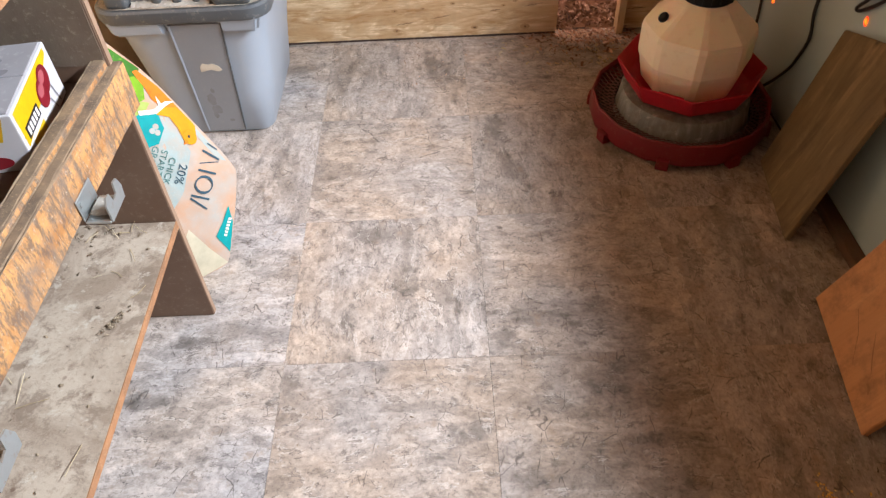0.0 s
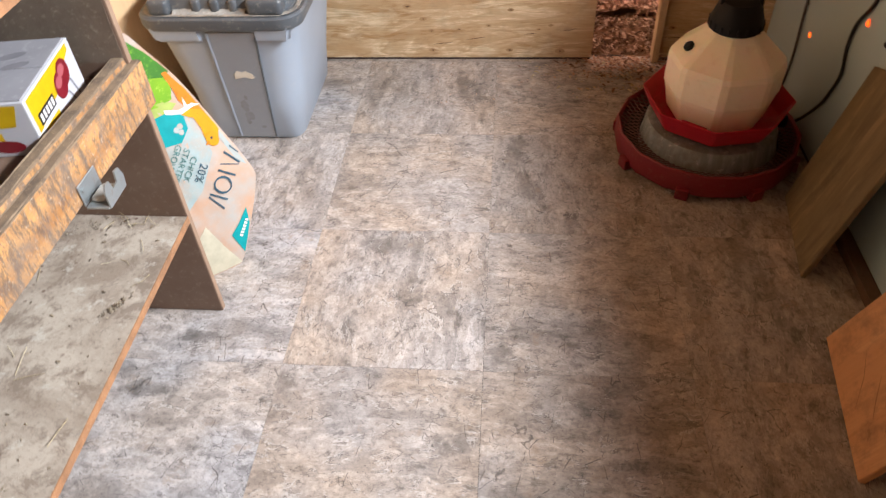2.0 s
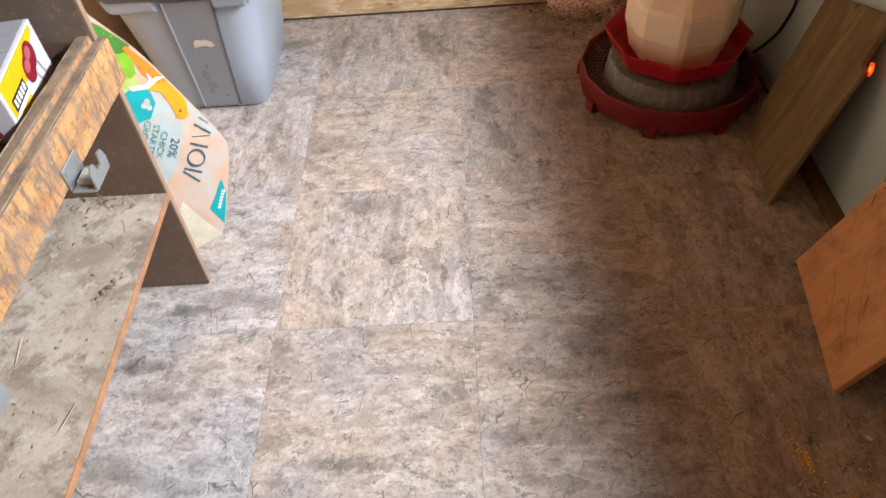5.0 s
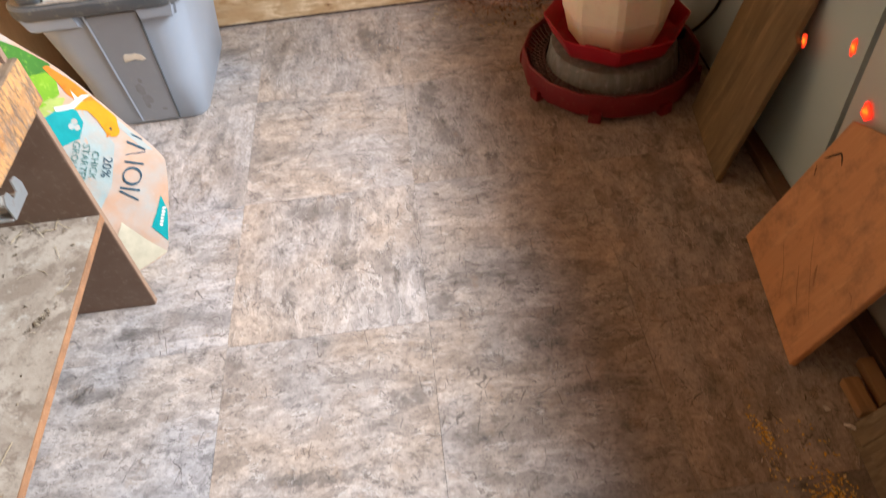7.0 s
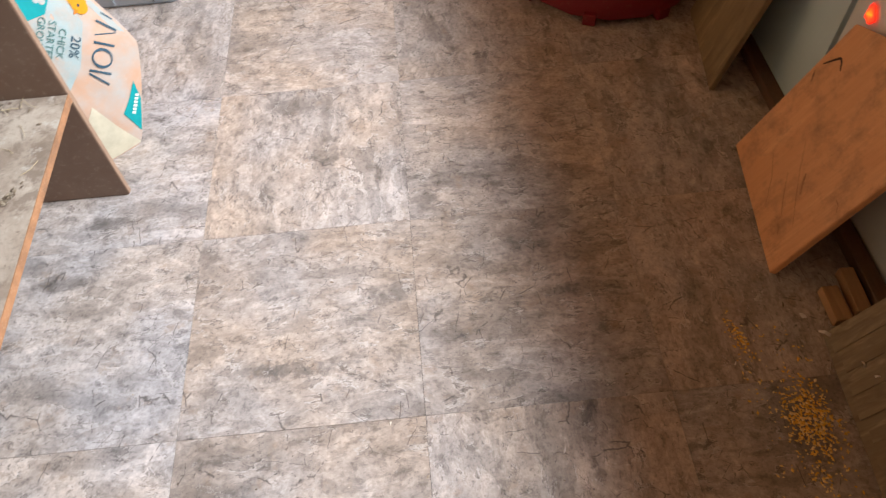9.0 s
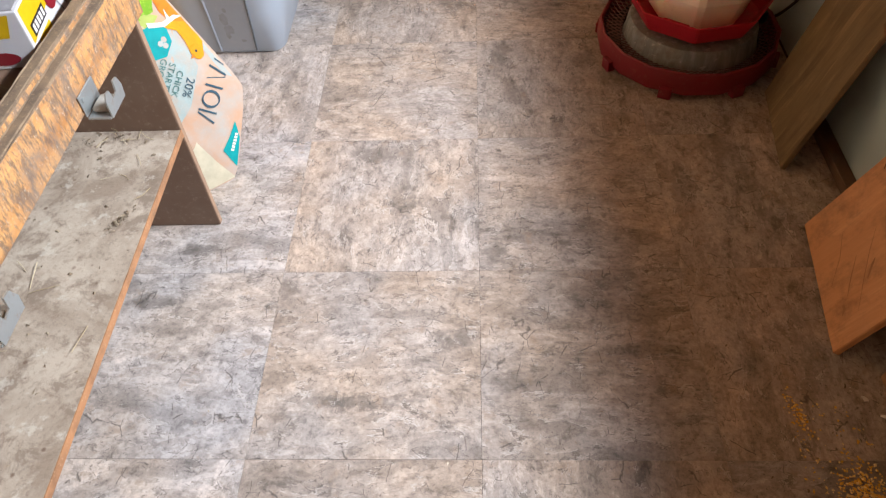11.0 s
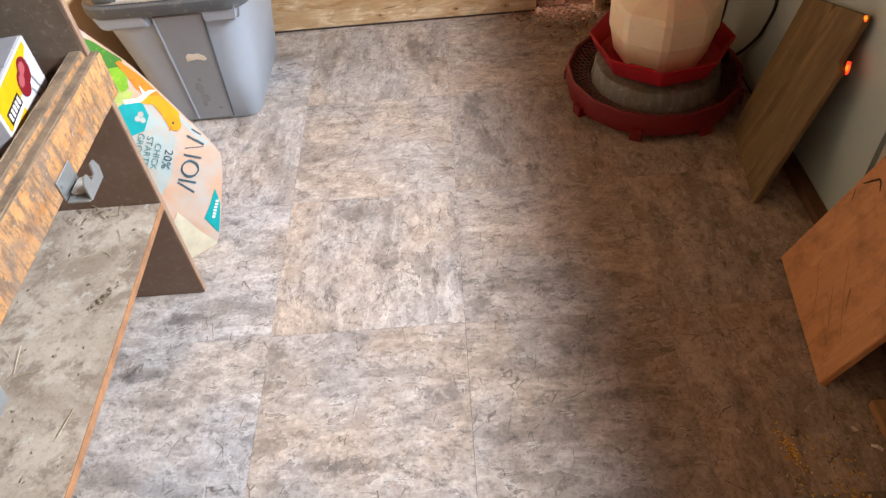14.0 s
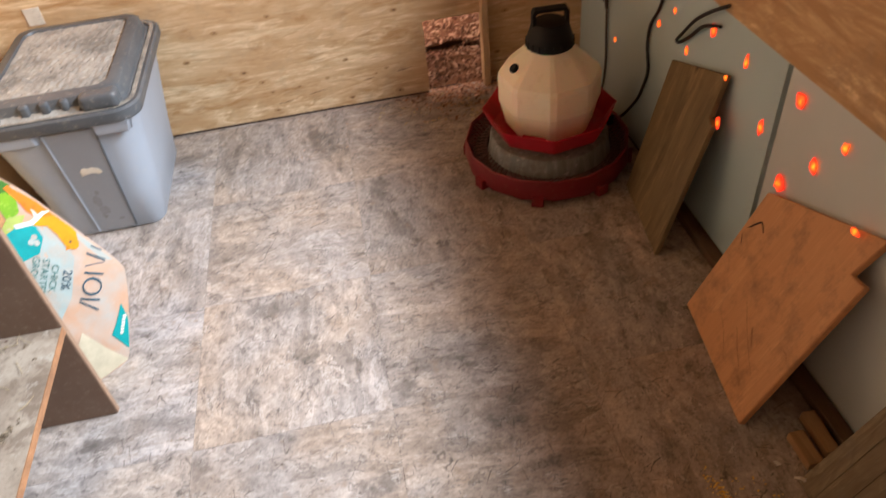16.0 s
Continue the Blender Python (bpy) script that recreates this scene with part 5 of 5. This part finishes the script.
for pts, w in (([(0.05, 0.075), (0.1, 0.1), (0.15, 0.128), (0.19, 0.155)], 0.0013), ([(0.09, 0.06), (0.12, 0.075), (0.16, 0.1)], 0.0022), ([(0.13, 0.03), (0.18, 0.065), (0.23, 0.085)], 0.0015),
               ([(0.06, 0.04), (0.07, 0.047), (0.08, 0.046)], 0.005), ([(0.1, 0.11), (0.12, 0.125), (0.13, 0.135)], 0.0045), ([(0.02, 0.165), (0.03, 0.172), (0.042, 0.172)], 0.002)):
    stroke(pts, w * 0.7, 0.0005, SCUFF, "scuff")
leaning("leaning_offcut", [(1.06, -0.74, 0.0), (1.2, -0.72, 0.33), (1.214, -0.352, 0.34), (1.088, -0.336, 0.0)], 0.02, PLANK_GREY, "dark weathered ridged board leaning on the grey wall")
grey_board = bpy.data.objects["leaning_offcut"]
for k in range(10):
    y = 0.012 + 0.039 * k
    part("ridge", box_bm(0.0002, 0.0022, y, y + 0.02, 0.012 + 0.004 * (k % 3), 0.325 - 0.005 * (k % 2), 0.0008, 1), PLANK_GREY, grey_board)
blk = part("wood_block", box_bm(1.116, 1.146, -0.32, -0.25, 0.0, 0.02, 0.003), PLATE)
tagged(blk, "small offcut of reddish wood on the floor", "wood block", "wood blocks by the wall")
blk = part("wood_block", box_bm(-0.013, 0.013, -0.045, 0.045, 0.0, 0.022, 0.003), PLATE)
blk.matrix_world = pose(1.173, -0.262, 0.0, 0, 0, -2)
tagged(blk, "reddish wood offcut on the floor by the base plate", "wood block", "wood blocks by the wall")

# ---- cords ----
tube([(1.15, 0.78, 0.085), (1.19, 0.83, 0.035), (1.214, 0.812, 0.06), (1.219, 0.75, 0.14), (1.219, 0.724, 0.188), (1.219, 0.702, 0.255), (1.219, 0.721, 0.314), (1.219, 0.716, 0.374), (1.219, 0.674, 0.44), (1.205, 0.61, 0.56)], 0.0042, "power_cord", CORD)
tagged(bpy.data.objects["power_cord"], "black power cord running up the grey wall", "cord")
tube([(1.19, 1.05, 0.0), (1.213, 1.0, 0.03), (1.217, 0.985, 0.13), (1.218, 0.999, 0.23), (1.218, 1.006, 0.3), (1.218, 1.008, 0.36), (1.218, 1.0, 0.55)], 0.0036, "hanging_cord", RUST_ROPE)
tagged(bpy.data.objects["hanging_cord"], "brown cord hanging in the corner", "cord")
tube([(1.217, 0.39, 0.512), (1.214, 0.45, 0.488), (1.217, 0.51, 0.436), (1.214, 0.548, 0.406), (1.211, 0.555, 0.41), (1.212, 0.535, 0.434), (1.209, 0.5, 0.47), (1.209, 0.473, 0.496), (1.208, 0.417, 0.536), (1.203, 0.35, 0.575)], 0.004, "cord_loop", CORD)
tagged(bpy.data.objects["cord_loop"], "looped end of a black cord on the grey wall", "cord")
for k, dz in enumerate((0.0, 0.012, -0.01)):
    tube([(1.217, 1.006, 0.335), (1.208, 0.995 + dz, 0.322 + dz), (1.205, 0.982 + dz * 1.5, 0.312 + dz)], 0.0028, "frayed_end", RUST_ROPE, bpy.data.objects["hanging_cord"])

# ---- emissive discs standing in for orange spots of light on the wall and board edges ----
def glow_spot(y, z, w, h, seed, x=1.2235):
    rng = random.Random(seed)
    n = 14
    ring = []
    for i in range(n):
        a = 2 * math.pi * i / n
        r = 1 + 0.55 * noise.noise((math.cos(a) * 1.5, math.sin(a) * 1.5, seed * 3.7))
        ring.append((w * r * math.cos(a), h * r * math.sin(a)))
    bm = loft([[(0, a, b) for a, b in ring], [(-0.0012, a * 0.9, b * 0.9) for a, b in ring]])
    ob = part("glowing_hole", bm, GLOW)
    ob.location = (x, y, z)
    return tagged(ob, "glowing disc standing in for a small orange spot of light", "glowing hole", "glowing holes in the wall")


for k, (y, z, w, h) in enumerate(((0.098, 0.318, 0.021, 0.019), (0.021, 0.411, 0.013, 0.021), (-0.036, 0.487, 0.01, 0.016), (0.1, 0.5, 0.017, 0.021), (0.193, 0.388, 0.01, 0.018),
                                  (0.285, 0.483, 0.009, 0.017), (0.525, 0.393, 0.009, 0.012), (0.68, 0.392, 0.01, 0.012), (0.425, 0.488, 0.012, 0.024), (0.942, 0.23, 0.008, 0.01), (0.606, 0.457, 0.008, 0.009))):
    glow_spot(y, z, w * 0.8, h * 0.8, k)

# discs for light on the board edges, set clear of the wall
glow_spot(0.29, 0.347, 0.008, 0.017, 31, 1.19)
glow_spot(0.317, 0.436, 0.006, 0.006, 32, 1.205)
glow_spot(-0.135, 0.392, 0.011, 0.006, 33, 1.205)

# ---- litter on the floor ----
rng = random.Random(21)
spots = [(rng.gauss(1.013, 0.021), rng.gauss(-0.478, 0.034), 0.0005, rng.uniform(0.5, 1.1)) for _ in range(520)]
spots += [(0.953 + 0.13 * (-0.324 - q) * 2 + rng.gauss(0, 0.006), q, 0.0005, rng.uniform(0.5, 1.0)) for q in (rng.gauss(-0.322, 0.022) for _ in range(80))]
spots += [(rng.gauss(1.002, 0.009), rng.gauss(-0.575, 0.016), 0.0005, rng.uniform(0.5, 1.0)) for _ in range(45)]
spots += [(rng.uniform(0.93, 1.06), rng.uniform(-0.62, -0.3), 0.0005, rng.uniform(0.4, 1.0)) for _ in range(140)]
grains("spilled_grain", GRAIN, spots, 0.007, "spilled yellow cracked grain on the floor", "grain")
spots = [(rng.uniform(-0.1, 1.1), rng.uniform(-0.75, 1.2), 0.0008, rng.uniform(0.2, 1.0)) for _ in range(150)]
spots += [(rng.uniform(0.7, 1.1), rng.uniform(-0.7, 0.2), 0.0008, rng.uniform(0.3, 1.1)) for _ in range(110)]
scatter("floor_crumbs", CRUMBS, spots, 0.0055, label="scattered crumbs and flakes on the tile floor", category="crumbs", curl=0.25, seed=8)
scatter("pale_flakes", P_WHITE, [(1.073, -0.294, 0.002, 1.3), (1.08, -0.345, 0.03, 1.0), (1.1, -0.42, 0.06, 1.0), (0.93, -0.37, 0.002, 0.5), (1.1, -0.45, 0.08, 0.8)], 0.014, label="pale flakes of paint by the boards", category="paint flakes", curl=0.3, seed=14)

# ---- tile floor ----
T = 0.4064
floor = tagged(part("floor", box_bm(X0 - 0.1, X1 + 0.1, Y0 - 0.1, 2.15, -0.05, -0.0042), RUST_ROPE), "vinyl tile floor printed as weathered grey stone", "floor", kind="structure")
rngt = random.Random(12)


def tile_mesh(wx, wy, mat=TILE):
    bm = box_bm(-wx / 2, wx / 2, -wy / 2, wy / 2, -0.004, 0.0)
    top = [e for e in bm.edges if all(v.co.z > -0.001 for v in e.verts)]
    bmesh.ops.bevel(bm, geom=top, offset=0.0003, segments=1, affect="EDGES")
    me = bpy.data.meshes.new("tile")
    bm.to_mesh(me)
    bm.free()
    me.materials.append(mat)
    return me


# tiles whose print runs away from the door
ACROSS = {(0, 0), (0, 2), (1, 1), (2, 0), (2, -1), (2, 1), (-1, 1), (-2, 0), (1, -2), (-1, -3), (2, -3)}
full = tile_mesh(T - 0.0005, T - 0.0005)
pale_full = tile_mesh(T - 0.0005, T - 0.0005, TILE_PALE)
for i in range(-2, 4):
    for j in range(-6, 4):
        x0, x1 = max(X0, i * T), min(X1, (i + 1) * T)
        y0, y1 = max(Y0, j * T), min(Y1 + 0.014, (j + 1) * T)
        if x1 - x0 < 0.01 or y1 - y0 < 0.01:
            continue
        whole = x1 - x0 > T - 0.001 and y1 - y0 > T - 0.001
        turn = (90.0 if (i, j) in ACROSS else 0.0) + 180.0 * rngt.randint(0, 1)
        wx, wy = (x1 - x0 - 0.0005, y1 - y0 - 0.0005)
        if turn % 180:
            wx, wy = wy, wx
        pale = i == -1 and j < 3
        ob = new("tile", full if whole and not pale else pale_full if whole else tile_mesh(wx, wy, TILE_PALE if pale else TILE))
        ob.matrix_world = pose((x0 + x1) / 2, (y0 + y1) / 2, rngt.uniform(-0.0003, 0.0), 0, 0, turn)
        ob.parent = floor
